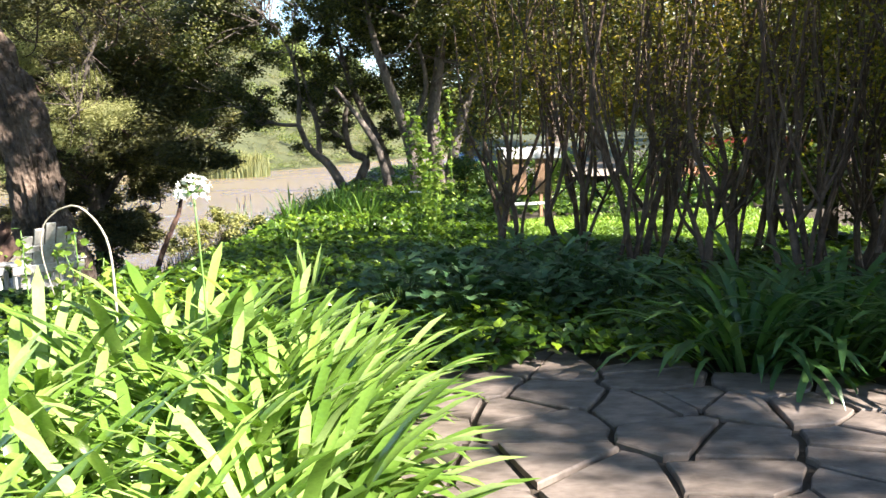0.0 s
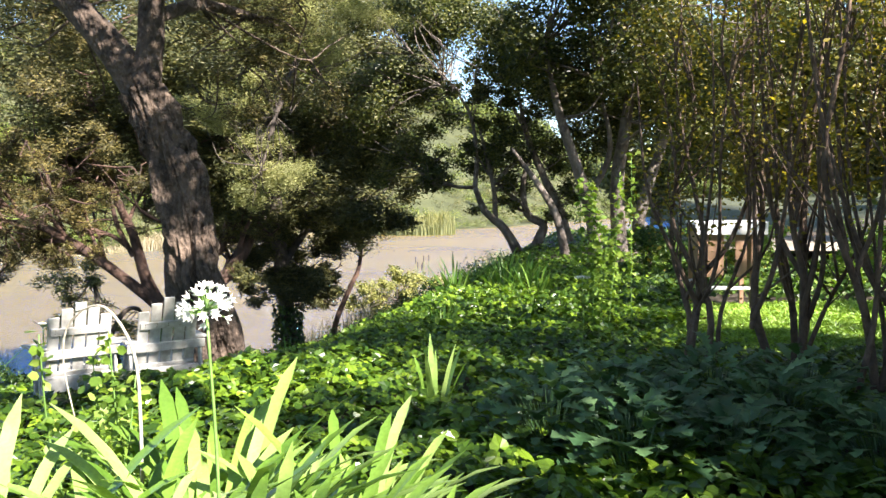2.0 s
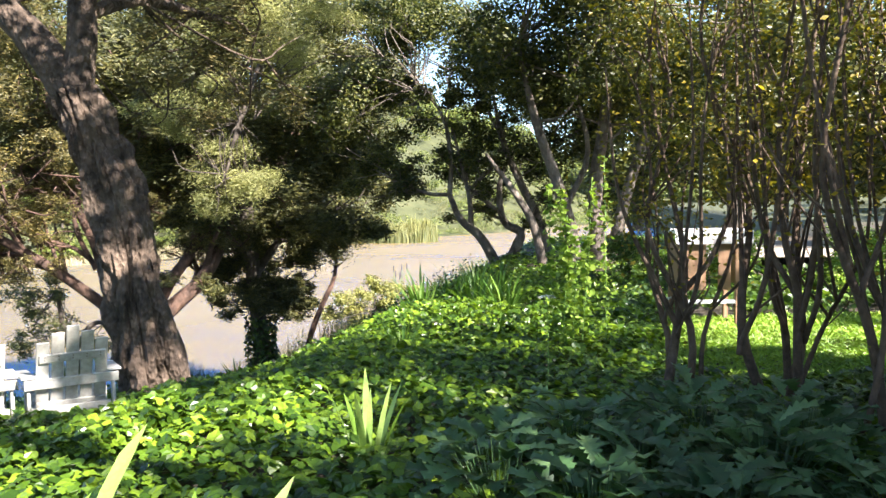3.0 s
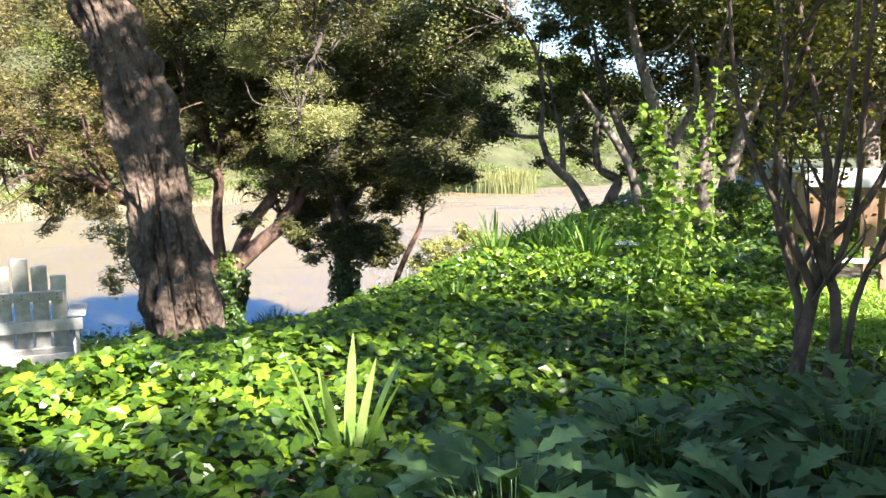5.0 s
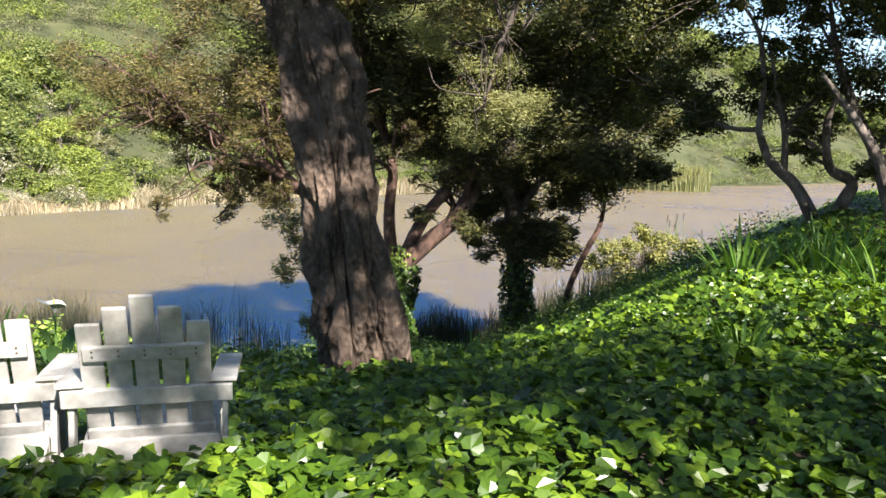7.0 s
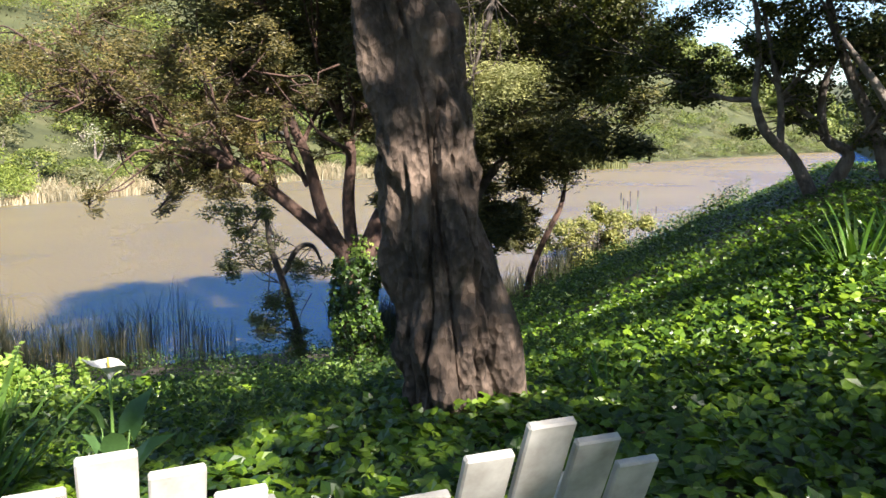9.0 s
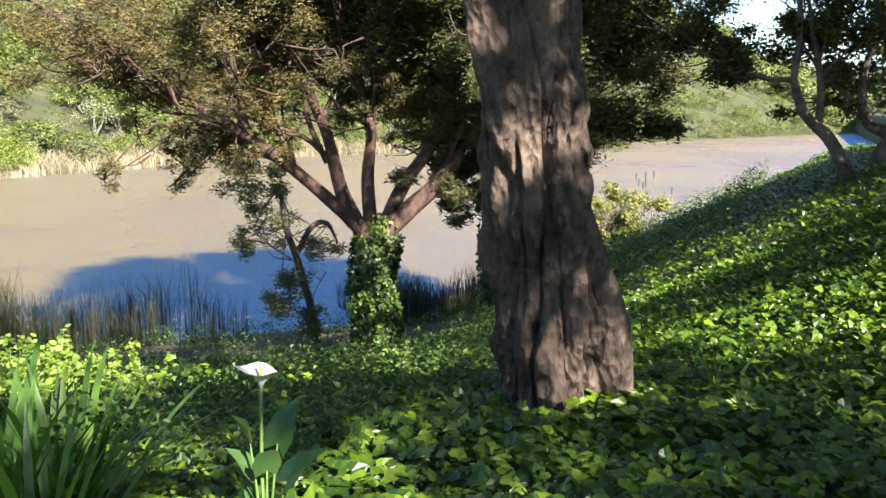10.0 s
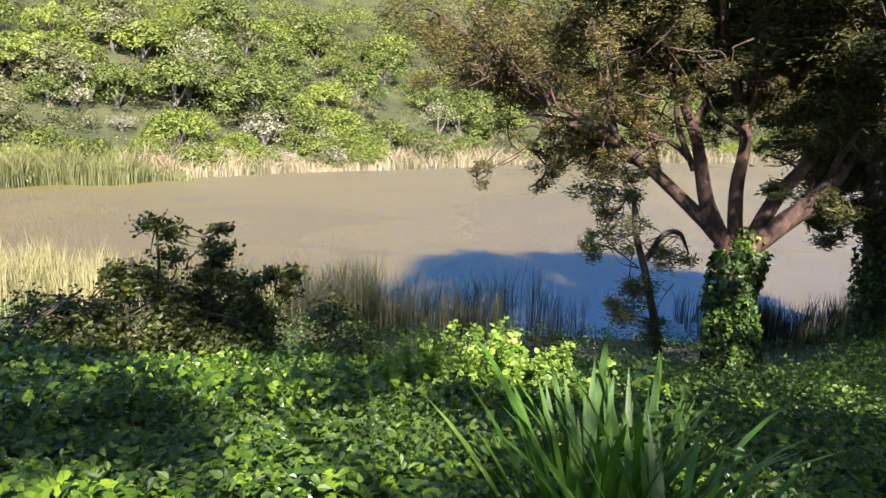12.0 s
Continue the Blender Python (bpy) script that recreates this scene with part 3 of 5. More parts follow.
def tree(name, label, base, trunk, limbs, clumps, bark, leaf, density, size, seed, template=RHOMB, tw=3, twr=0.03, sides=12,
         lump=0.12, flute=0.0, sub=9, limb_label="", flat=0.8, category="tree", side=0, slen=0.28, tip=0.5):
    t = thing(name, label, category, base)
    o = np.array(base)
    v, f = tube(*trunk, sides, lump, seed, flute)
    put("trunk", mesh_np("trunk", v - o, f, bark, True), t)
    starts = [np.array(p) for p in trunk[0][1:]]
    for k, (p, r) in enumerate(limbs):
        v, f = tube(p, r, 10, lump, seed + k + 1)
        put("limb", mesh_np("limb", v - o, f, bark, True), t, limb_label)
        starts += [np.array(q) for q in p[1:]]
    rng = np.random.default_rng(seed)
    if side:
        more, tips = side_branches(limbs, side, slen, rng)
        for p, r in more:
            v, f = tube(p, r, 6)
            put("branch", mesh_np("branch", v - o, f, bark, True), t)
            starts.append(np.array(p[-1]))
        clumps = list(clumps) + [(*q, tip * rng.uniform(0.7, 1.3)) for q in tips]
    if clumps and tw:
        v, f = tubes(twigs(starts, clumps, rng, tw, twr), 5)
        put("twig_mass", mesh_np("twig_mass", v - o, f, bark, True), t, "", "stuff")
    if clumps:
        put("crown", crown_mesh("crown", clumps, density, size, leaf, seed, template, sub, flat, base), t)
    return t


def blob(cx, cy, cz, rx, ry, rz, n, r, seed):
    """Clumps spread through an ellipsoid."""
    g = np.random.default_rng(seed)
    d = g.normal(size=(n, 3))
    d /= np.linalg.norm(d, axis=1, keepdims=True)
    p = d * (g.uniform(0.3, 1, (n, 1)) ** 0.5) * [rx, ry, rz] + [cx, cy, cz]
    return [(*q, r * g.uniform(0.7, 1.3)) for q in p]


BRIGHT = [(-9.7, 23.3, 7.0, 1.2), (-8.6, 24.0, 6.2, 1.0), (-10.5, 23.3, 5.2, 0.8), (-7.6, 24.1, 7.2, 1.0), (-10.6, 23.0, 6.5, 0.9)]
BIG_TOP = [(-5.9, 15.4, 5.0, 1.0), (-6.4, 15.2, 4.0, 0.9), (-6.8, 15.0, 5.0, 0.9), (-7.4, 14.8, 4.2, 0.6),
           (-9.4, 13.4, 4.2, 0.9), (-9.2, 13.6, 5.2, 0.8), (-10.0, 13.0, 4.8, 0.7),
           (-8.0, 17.6, 3.6, 0.6), (-8.8, 17.0, 3.6, 0.5), (-6.8, 18.2, 3.7, 0.8), (-7.2, 17.9, 3.9, 0.6)]
big = tree("bark_tree", "large old tree with a furrowed dark trunk standing in the ivy", (-6.05, 12.4, -1.2),
           ([(-6.11, 12.42, -1.25), (-6.12, 12.40, -0.85), (-6.17, 12.36, -0.3), (-6.24, 12.32, 0.5), (-6.35, 12.28, 1.5), (-6.65, 12.22, 2.5), (-6.95, 12.18, 3.2)],
            [0.355, 0.345, 0.325, 0.315, 0.32, 0.295, 0.28]),
           [([(-6.9, 12.2, 3.1), (-7.25, 12.1, 3.7), (-7.9, 11.98, 4.5), (-8.9, 11.8, 5.6), (-10.2, 11.6, 7.4)], [0.27, 0.23, 0.2, 0.16, 0.08]),
            ([(-6.9, 12.2, 3.1), (-6.8, 12.24, 3.9), (-6.7, 12.3, 4.8), (-6.2, 12.9, 6.5), (-5.6, 13.6, 8.4)], [0.24, 0.2, 0.18, 0.14, 0.06]),
            # Limb added above view, reaching out over the ivy for dappled shade.
            ([(-6.7, 12.3, 4.7), (-5.0, 12.0, 5.9), (-2.4, 10.8, 6.5), (0.6, 9.4, 6.9), (2.8, 9.4, 7.4)], [0.15, 0.12, 0.10, 0.07, 0.03]),
            ([(-6.75, 12.3, 4.3), (-6.6, 13.3, 4.7), (-6.4, 14.6, 4.8), (-6.0, 16.0, 4.7)], [0.11, 0.09, 0.07, 0.04]),
            ([(-7.6, 12.0, 4.1), (-8.2, 12.6, 4.6), (-9.3, 13.4, 4.9)], [0.10, 0.08, 0.04]),
            ([(-5.72, 12.58, -1.3), (-5.72, 12.56, -0.85), (-5.77, 12.50, -0.35), (-5.90, 12.44, 0.15), (-6.05, 12.40, 0.7)], [0.20, 0.17, 0.16, 0.14, 0.08])],
           BIG_TOP + blob(-7, 13, 9.0, 4.5, 4.5, 2.2, 18, 1.3, 3), M_BARK, M_TEA, 560, 0.10, 31, template=LANCE, tw=3, twr=0.025, sides=120, lump=0.20, flute=0.20)
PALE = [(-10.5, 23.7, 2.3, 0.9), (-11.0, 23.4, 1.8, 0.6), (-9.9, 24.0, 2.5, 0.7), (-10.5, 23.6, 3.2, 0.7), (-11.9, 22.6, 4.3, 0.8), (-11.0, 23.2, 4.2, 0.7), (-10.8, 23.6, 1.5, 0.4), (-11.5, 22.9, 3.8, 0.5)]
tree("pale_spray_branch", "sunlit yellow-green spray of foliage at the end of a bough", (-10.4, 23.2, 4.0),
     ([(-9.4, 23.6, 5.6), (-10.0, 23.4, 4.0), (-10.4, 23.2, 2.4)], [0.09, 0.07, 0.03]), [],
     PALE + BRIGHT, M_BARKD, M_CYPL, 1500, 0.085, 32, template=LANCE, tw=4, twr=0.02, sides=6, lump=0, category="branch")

DARK = [(-13.8, 28.2, 6.6, 1.3), (-12.4, 29.1, 5.0, 1.3), (-14.6, 28.0, 4.6, 1.1), (-13.5, 28.8, 2.8, 0.9), (-11.1, 29.9, 2.5, 1.2), (-9.9, 30.3, 1.1, 1.0), (-11.4, 29.6, 4.2, 1.3), (-9.5, 30.4, 3.0, 1.3), (-8.3, 30.8, 0.8, 0.7), (-10.1, 29.9, 5.9, 1.3),
        (-15.9, 37.2, -0.7, 1.2), (-14.3, 37.9, -1.0, 1.1), (-17.3, 36.5, -1.1, 1.1), (-16.4, 36.7, -2.2, 0.7), (-15.0, 37.6, -2.1, 0.6), (-17.6, 36.3, -2.7, 0.5), (-14.0, 38.1, -2.3, 0.5), (-15.6, 37.2, -3.0, 0.45), (-13.8, 38.2, 1.4, 2.4), (-11.8, 38.8, 0.8, 1.3),
        (-15.1, 37.5, 4.5, 2.4), (-12.4, 38.5, 4.5, 1.9), (-11.0, 39.0, 3.0, 1.3), (-18.2, 36.1, 0.1, 1.3), (-19.3, 35.5, 1.5, 1.3),
        (-15.9, 37.3, 0.7, 1.7), (-12.8, 38.5, -0.2, 1.2), (-18.0, 36.0, 5.0, 2.2), (-11.4, 38.4, 7.1, 2.2), (-15.0, 36.9, 8.4, 3.2), (-19.0, 34.9, 8.0, 2.9),
        (-10.2, 33.6, 8.7, 1.7), (-8.8, 34.4, 7.1, 1.7), (-7.5, 34.3, 9.1, 1.4), (-11.4, 33.5, 7.6, 1.5), (-12.5, 33.5, 5.0, 1.2), (-10.2, 34.2, 5.0, 1.4),
        (-9.4, 34.7, 2.2, 1.0), (-13.0, 32.6, 8.6, 1.9), (-11.3, 33.1, 10.5, 1.5)]
dark_tree = tree("cypress_tree", "dark conifer with an ivy-clad trunk near the shore", (-15.3, 36.2, -7.8),
     ([(-15.3, 36.2, -8.1), (-15.35, 36.1, -5.9), (-15.5, 36.0, -3.7), (-15.7, 35.9, -0.9), (-15.9, 35.8, 2.4), (-16.0, 35.7, 8.0)], [0.55, 0.42, 0.38, 0.35, 0.3, 0.12]),
     [([(-15.6, 35.9, -1.5), (-14.6, 36.8, 0.2), (-13.2, 38.0, 1.6)], [0.2, 0.14, 0.06]),
      ([(-15.7, 35.9, 0), (-17.2, 35.8, 1.2), (-19.2, 35.4, 2.2)], [0.2, 0.14, 0.06]),
      ([(-15.5, 36, -3.0), (-14.8, 36.8, -2.6), (-14.2, 37.4, -2.6)], [0.12, 0.08, 0.03])],
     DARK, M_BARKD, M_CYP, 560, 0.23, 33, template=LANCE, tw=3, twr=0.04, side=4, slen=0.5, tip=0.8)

IVYC = [(-22.8, 27.5, 2.5, 1.0), (-22.1, 28.0, -0.1, 0.8), (-22.6, 23.6, 2.8, 0.9), (-22.8, 21.9, 3.1, 0.8), (-22.9, 27.3, -0.7, 0.7), (-21.8, 24.3, 3.3, 1.0),
        (-21.3, 25.5, 1.8, 0.8), (-21.4, 23.9, 2.8, 0.9), (-21.1, 21.3, 2.9, 0.9), (-21.7, 20.7, 1.9, 0.6), (-20.6, 27.3, -0.8, 0.6), (-19.7, 28.0, 0.4, 0.7),
        (-17.7, 23.4, 5.2, 1.0), (-16.7, 24.3, 3.7, 0.8), (-17.9, 23.5, 2.8, 0.8), (-15.8, 24.6, 6.1, 1.0), (-16.7, 23.8, 7.0, 1.0), (-18.3, 23.1, 1.1, 0.6), (-16.7, 24.5, 1.6, 0.6), (-15.7, 25.2, 2.3, 0.6),
        (-24.1, 24.9, 2.4, 1.4), (-25.0, 23.9, 3.6, 1.1), (-23.2, 25.7, 3.1, 1.5), (-22.7, 26.3, 1.5, 0.9), (-22.0, 26.7, 3.3, 1.5),
        (-21.9, 26.9, 0.1, 0.8), (-22.2, 26.6, -0.8, 0.5), (-21.1, 27.5, 1.6, 1.0), (-25.7, 23.1, 3.9, 0.9), (-23.4, 25.2, 5.4, 2.0)]
# The first four clumps are added, mostly above view, to shade the limbs.
IVYD = [(-13.8, 27.2, 6.8, 2.2), (-15.5, 26.4, 6.6, 2.0), (-12.5, 28.3, 8.0, 2.2), (-17.3, 25.4, 7.0, 1.8), (-20.2, 29.2, 3.6, 1.2), (-19.9, 30.7, 2.3, 0.9), (-16.7, 31.1, 3.4, 1.3), (-16.0, 32.5, 1.9, 1.2), (-14.6, 30.9, 3.1, 1.1), (-17.6, 33.0, 1.6, 1.0), (-15.6, 34.8, 0.2, 1.0),
        (-18.6, 31.2, 4.2, 1.2), (-17.1, 35.2, -1.3, 0.8), (-21.3, 28.5, 3.6, 1.0), (-19.4, 31.8, 1.2, 0.7), (-16.3, 33.4, 1.2, 1.0), (-18.5, 33.4, 2.6, 1.1), (-17.8, 35.9, -2.0, 0.7), (-16.4, 35.5, -0.8, 0.9), (-17.3, 37.0, -3.2, 0.6),
        (-20.1, 28.1, 3.6, 1.6), (-18.6, 28.9, 3.8, 1.7), (-16.5, 30.0, 3.5, 1.9), (-15.1, 30.7, 3.0, 1.7), (-14.6, 30.9, 1.3, 1.1), (-16.0, 30.4, 1.4, 0.9),
        (-16.4, 30.1, -1.0, 0.5), (-14.7, 30.8, -1.5, 0.7), (-17.2, 29.8, 1.5, 0.9), (-20.7, 27.3, 5.8, 2.6), (-17.3, 29.2, 6.3, 3.0), (-16.0, 29.0, 9.5, 2.8), (-19.5, 27.5, 9.5, 2.8), (-17.5, 28.5, 12.0, 2.4), (-21.0, 27.0, 8.0, 2.2)]
ivyt = tree("spreading_tree", "spreading tree with red-brown limbs and an ivy-covered trunk by the lake", (-17.3, 29.7, -7.0),
     ([(-17.25, 29.75, -7.4), (-17.3, 29.7, -6.0), (-17.35, 29.6, -4.4), (-17.4, 29.56, -3.1)], [0.62, 0.55, 0.52, 0.5]),
     [([(-17.4, 29.6, -3.2), (-18.06, 28.86, -2.2), (-19.33, 27.51, -0.55), (-20.3, 26.5, 0.45), (-20.67, 26.08, 0.8), (-21.99, 24.9, 1.9), (-24.0, 23.0, 3.8)], [0.26, 0.23, 0.18, 0.16, 0.15, 0.10, 0.04]),
      ([(-17.5, 29.5, -3.2), (-18.1, 28.9, -1.6), (-18.35, 28.5, 0.2), (-18.8, 28.2, 1.6), (-18.9, 28.0, 3.0), (-19.5, 27.6, 6.0)], [0.29, 0.24, 0.18, 0.15, 0.13, 0.06]),
      ([(-17.4, 29.6, -3.0), (-17.5, 29.5, -1.2), (-17.3, 29.4, 0.6), (-17.7, 29.3, 2.2), (-17.5, 29.4, 4.0), (-17.0, 29.6, 7.5)], [0.26, 0.21, 0.18, 0.14, 0.12, 0.05]),
      ([(-17.2, 29.7, -3.1), (-16.4, 30.4, -2.15), (-15.6, 31.2, -1.2), (-15.1, 31.8, 0.1), (-14.8, 32.2, 1.2), (-14.2, 32.9, 2.8)], [0.33, 0.31, 0.28, 0.25, 0.18, 0.07]),
      ([(-17.1, 29.9, -2.7), (-16.6, 30.4, -1.3), (-15.9, 31.1, 0.1), (-15.6, 31.4, 2.4)], [0.25, 0.23, 0.19, 0.08]),
      ([(-18.3, 28.6, 0.2), (-19.0, 28.2, 1.8), (-20.4, 27.4, 3.4)], [0.11, 0.08, 0.03]),
      ([(-18.4, 28.5, -0.6), (-18.9, 28.2, 0.8), (-19.0, 28.0, 2.4), (-19.6, 27.8, 4.0)], [0.10, 0.09, 0.06, 0.02]),
      ([(-17.5, 29.4, 0.4), (-16.9, 29.8, 1.8), (-16.4, 30.2, 3.6)], [0.11, 0.08, 0.03]),
      ([(-17.6, 29.3, 1.6), (-18.2, 29.0, 2.8), (-18.3, 28.8, 4.4)], [0.10, 0.07, 0.03]),
      ([(-20.0, 26.8, 0.1), (-20.6, 26.9, 1.6), (-21.2, 26.8, 3.2)], [0.09, 0.06, 0.02]),
      ([(-19.2, 27.6, -0.6), (-19.6, 27.5, 0.8), (-19.7, 27.3, 2.0)], [0.07, 0.06, 0.02]),
      ([(-20.6, 26.1, 0.8), (-22.2, 25.5, 1.0), (-23.8, 25.2, 1.9)], [0.07, 0.05, 0.02]),
      ([(-21.3, 25.5, 1.4), (-22.4, 25.0, 2.8), (-23.2, 24.9, 4.0)], [0.06, 0.04, 0.02]),
      ([(-18.9, 28.0, -1.0), (-20.0, 27.5, -0.4), (-21.6, 27.0, 0.2)], [0.08, 0.06, 0.02])],
     IVYC, M_BARKR, M_TEA, 400, 0.13, 34, template=LANCE, tw=4, twr=0.035, sides=16, lump=0.1, side=7, slen=0.34, tip=0.42)
put("dark_crown", crown_mesh("dark_crown", IVYD, 520, 0.20, M_CYP, 35, LANCE, origin=(-17.3, 29.7, -7.0)), ivyt)
rng = np.random.default_rng(36)
# ivy on the trunks
for host, base, c, r0, z0, z1, n in ((ivyt, (-17.3, 29.7, -7.0), (-17.33, 29.62), 0.66, -7.2, -3.0, 3600), (dark_tree, (-15.3, 36.2, -7.8), (-15.4, 36.08), 0.55, -7.8, -3.4, 2200)):
    th = rng.uniform(0, 2 * np.pi, n)
    z = rng.uniform(z0, z1, n)
    rad = r0 * (1 + 0.25 * np.sin(th * 3 + z * 2) + 0.2 * rng.random(n))
    out = np.stack([np.cos(th), np.sin(th), 0.4 * np.ones(n)], 1)
    p = np.stack([c[0] + rad * np.cos(th), c[1] + rad * np.sin(th), z], 1)
    v, f = leaves(IVYT, p, out + rng.normal(size=(n, 3)) * 0.75, 0.16 * rng.uniform(0.6, 1.3, n), rng)
    put("trunk_ivy", mesh_np("trunk_ivy", v - np.array(base), f, M_TIVY), host, "green ivy growing up the trunk", "stuff")

# Ivy in the fork borrows the lime leaf, so its sunlight is coloured in.
p = rng.normal(size=(170, 3)) * [0.20, 0.20, 0.26] + [-17.1, 29.5, -2.8]
v, f = leaves(IVYT, p, rng.normal(size=(170, 3)) * 0.5 + [0.6, -0.5, 0.5], 0.13 * rng.uniform(0.6, 1.2, 170), rng)
put("fork_ivy", mesh_np("fork_ivy", v - np.array((-17.3, 29.7, -7.0)), f, M_LIME), ivyt, "sunlit yellow-green ivy in the fork", "stuff")
WIL = [(-23.9, 31.4, -2.1, 0.9), (-23.1, 31.8, -3.4, 0.9), (-23.9, 31.2, -3.9, 0.7), (-22.3, 32.0, -5.2, 0.8), (-22.6, 31.5, -6.2, 0.9),
       (-21.4, 32.7, -4.3, 0.8), (-21.6, 31.9, -7.1, 0.8), (-23.0, 32.2, -1.7, 0.8)]
tree("willow_sapling", "slender grey-green willow with drooping twigs at the water's edge", (-21.6, 32.6, -8.2),
     ([(-21.6, 32.6, -8.5), (-21.8, 32.5, -6.8), (-22.2, 32.2, -4.8), (-22.5, 31.9, -3.4), (-22.7, 31.8, -1.8)], [0.2, 0.16, 0.14, 0.12, 0.05]),
     [([(-22.2, 32.2, -4.4), (-21.7, 32.5, -3.4), (-21.2, 32.8, -3.3), (-20.9, 33.0, -4.0)], [0.12, 0.11, 0.09, 0.03])],
     WIL, M_BARKD, M_WIL, 330, 0.2, 37, template=LANCE, tw=5, twr=0.025, flat=1.0)

ARBC = [(-6.9, 26.3, 7.7, 1.1), (-6.2, 27.7, 7.2, 1.0), (-4.9, 27.9, 7.8, 1.1), (-3.7, 29.2, 7.4, 1.1), (-7.9, 25.0, 7.3, 0.9), (-3.8, 29.4, 5.9, 0.7),
        (-6.4, 29.7, 4.4, 0.9), (-5.1, 30.0, 3.1, 0.9), (-4.1, 30.1, 3.9, 1.1), (-8.8, 29.1, 4.4, 0.9), (-7.0, 28.5, 7.5, 1.2), (-5.6, 28.7, 8.0, 1.0), (-7.8, 28.6, 6.2, 1.0),
        (-7.5, 29.3, 5.6, 1.0), (-8.9, 29.0, 4.6, 1.2), (-9.8, 28.5, 5.6, 1.0), (-3.8, 30.2, 6.0, 0.9), (-1.6, 30.5, 5.2, 1.2), (-10.8, 28.1, 5.2, 1.0), (0.4, 30.5, 5.1, 1.1), (-0.4, 30.6, 4.0, 0.9), (-8.0, 29.5, 3.2, 0.7),
        (-4.2, 29.4, 2.2, 0.6), (-4.2, 29.1, 4.8, 0.9), (-3.0, 29.5, 3.4, 1.0), (-6.7, 28.9, 2.3, 0.8), (-7.4, 28.6, 3.3, 1.0), (-8.1, 28.5, 2.3, 0.8),
        (-6.5, 28.7, 5.4, 0.8), (-1.9, 29.6, 3.0, 1.1), (-3.5, 29.5, 2.0, 0.6), (-0.9, 29.5, 3.7, 1.3), (-5.1, 29.3, 1.1, 0.35), (-0.4, 29.4, 4.9, 1.4),
        (-2.1, 29.3, 5.5, 1.4), (-4.4, 28.9, 6.8, 1.9), (-1.6, 29.6, 1.6, 0.6), (-8.6, 28.4, 5.2, 1.4)]
tree("leaning_tree", "crooked small tree leaning over the bank with lichened grey branches", (-3.5, 28.9, -0.75),
     ([(-3.35, 28.95, -0.9), (-3.6, 28.85, -0.3), (-4.05, 28.63, 0.5), (-4.64, 28.35, 1.1), (-4.95, 28.2, 1.9)], [0.22, 0.18, 0.15, 0.12, 0.09]),
     [([(-4.95, 28.2, 1.9), (-4.9, 28.2, 3.0), (-5.1, 28.1, 4.4), (-5.9, 28.0, 5.6)], [0.09, 0.07, 0.06, 0.02]),
      ([(-4.3, 28.5, 0.8), (-4.35, 28.5, 1.8), (-4.55, 28.4, 2.8), (-4.9, 28.25, 4.3)], [0.10, 0.08, 0.07, 0.03]),
      ([(-4.95, 28.2, 1.9), (-5.65, 27.9, 1.95), (-6.8, 28.0, 2.4)], [0.07, 0.06, 0.03]),
      ([(-3.3, 29.0, -0.9), (-2.9, 29.2, 0.1), (-2.75, 29.25, 0.6), (-3.3, 29.1, 1.0), (-3.4, 29.0, 2.2), (-3.0, 29.1, 3.3)], [0.22, 0.18, 0.15, 0.12, 0.09, 0.04]),
      ([(-3.3, 29.1, 1.2), (-4.3, 28.7, 2.05), (-4.9, 28.6, 2.9)], [0.08, 0.06, 0.02]),
      ([(-1.84, 29.28, 0.0), (-2.3, 29.2, 1.4), (-2.78, 29.07, 2.4), (-3.3, 28.95, 3.8), (-3.6, 28.9, 5.4)], [0.17, 0.15, 0.13, 0.10, 0.04])],
     ARBC, M_BARKG, M_OAK, 520, 0.11, 38, tw=4, twr=0.025, side=3, slen=0.3, tip=0.35)

RT = blob(0.5, 25.5, 6.5, 5.0, 3.0, 2.2, 22, 1.3, 9) + [(-1.6, 25.5, 6.2, 1.5), (-0.3, 25.7, 5.2, 1.2), (0.7, 21.6, 5.8, 1.1), (-3.0, 27.5, 5.8, 1.1), (1.8, 24.5, 3.6, 0.9)]
tree("twin_trunk_tree", "tall tree with several pale grey-brown trunks on the bank top", (-0.4, 25.9, -0.3),
     ([(-0.1, 25.96, -0.4), (-0.14, 25.96, 0.4), (-0.2, 25.92, 2.0), (0.05, 26.03, 3.8), (0.5, 26.2, 7.0)], [0.30, 0.24, 0.2, 0.17, 0.08]),
     [([(-0.8, 25.65, -0.4), (-0.9, 25.6, 0.8), (-1.24, 25.43, 2.1), (-1.8, 25.15, 3.8), (-2.3, 24.9, 6.0)], [0.24, 0.2, 0.17, 0.13, 0.05]),
      ([(-1.6, 25.2, -0.5), (-1.9, 25.1, 0.9), (-2.36, 24.88, 1.8), (-3.2, 24.7, 3.0)], [0.15, 0.12, 0.1, 0.04]),
      ([(0.2, 26.15, -0.4), (0.6, 26.2, 1.5), (1.4, 26.4, 4.0), (2.2, 26.6, 6.4)], [0.22, 0.17, 0.14, 0.06]),
      ([(-1.0, 25.5, 1.5), (-0.4, 25.7, 3.0), (-0.8, 25.6, 5.0)], [0.1, 0.08, 0.04])],
     RT, M_BARKG, M_OAK, 330, 0.13, 39, tw=3, twr=0.04)
tree("background_tree", "tall grey-trunked tree behind the thicket", (4.5, 31, 0),
     ([(4.5, 31, -0.3), (4.4, 31, 3), (4.8, 31.2, 8)], [0.35, 0.28, 0.12]),
     [([(4.4, 31, 2), (5.6, 31, 5), (6.4, 31.5, 8)], [0.2, 0.14, 0.05])],
     blob(5, 31, 6.5, 6, 3, 3.2, 22, 1.7, 10), M_BARKG, M_OAK, 200, 0.2, 40, tw=2, twr=0.05)
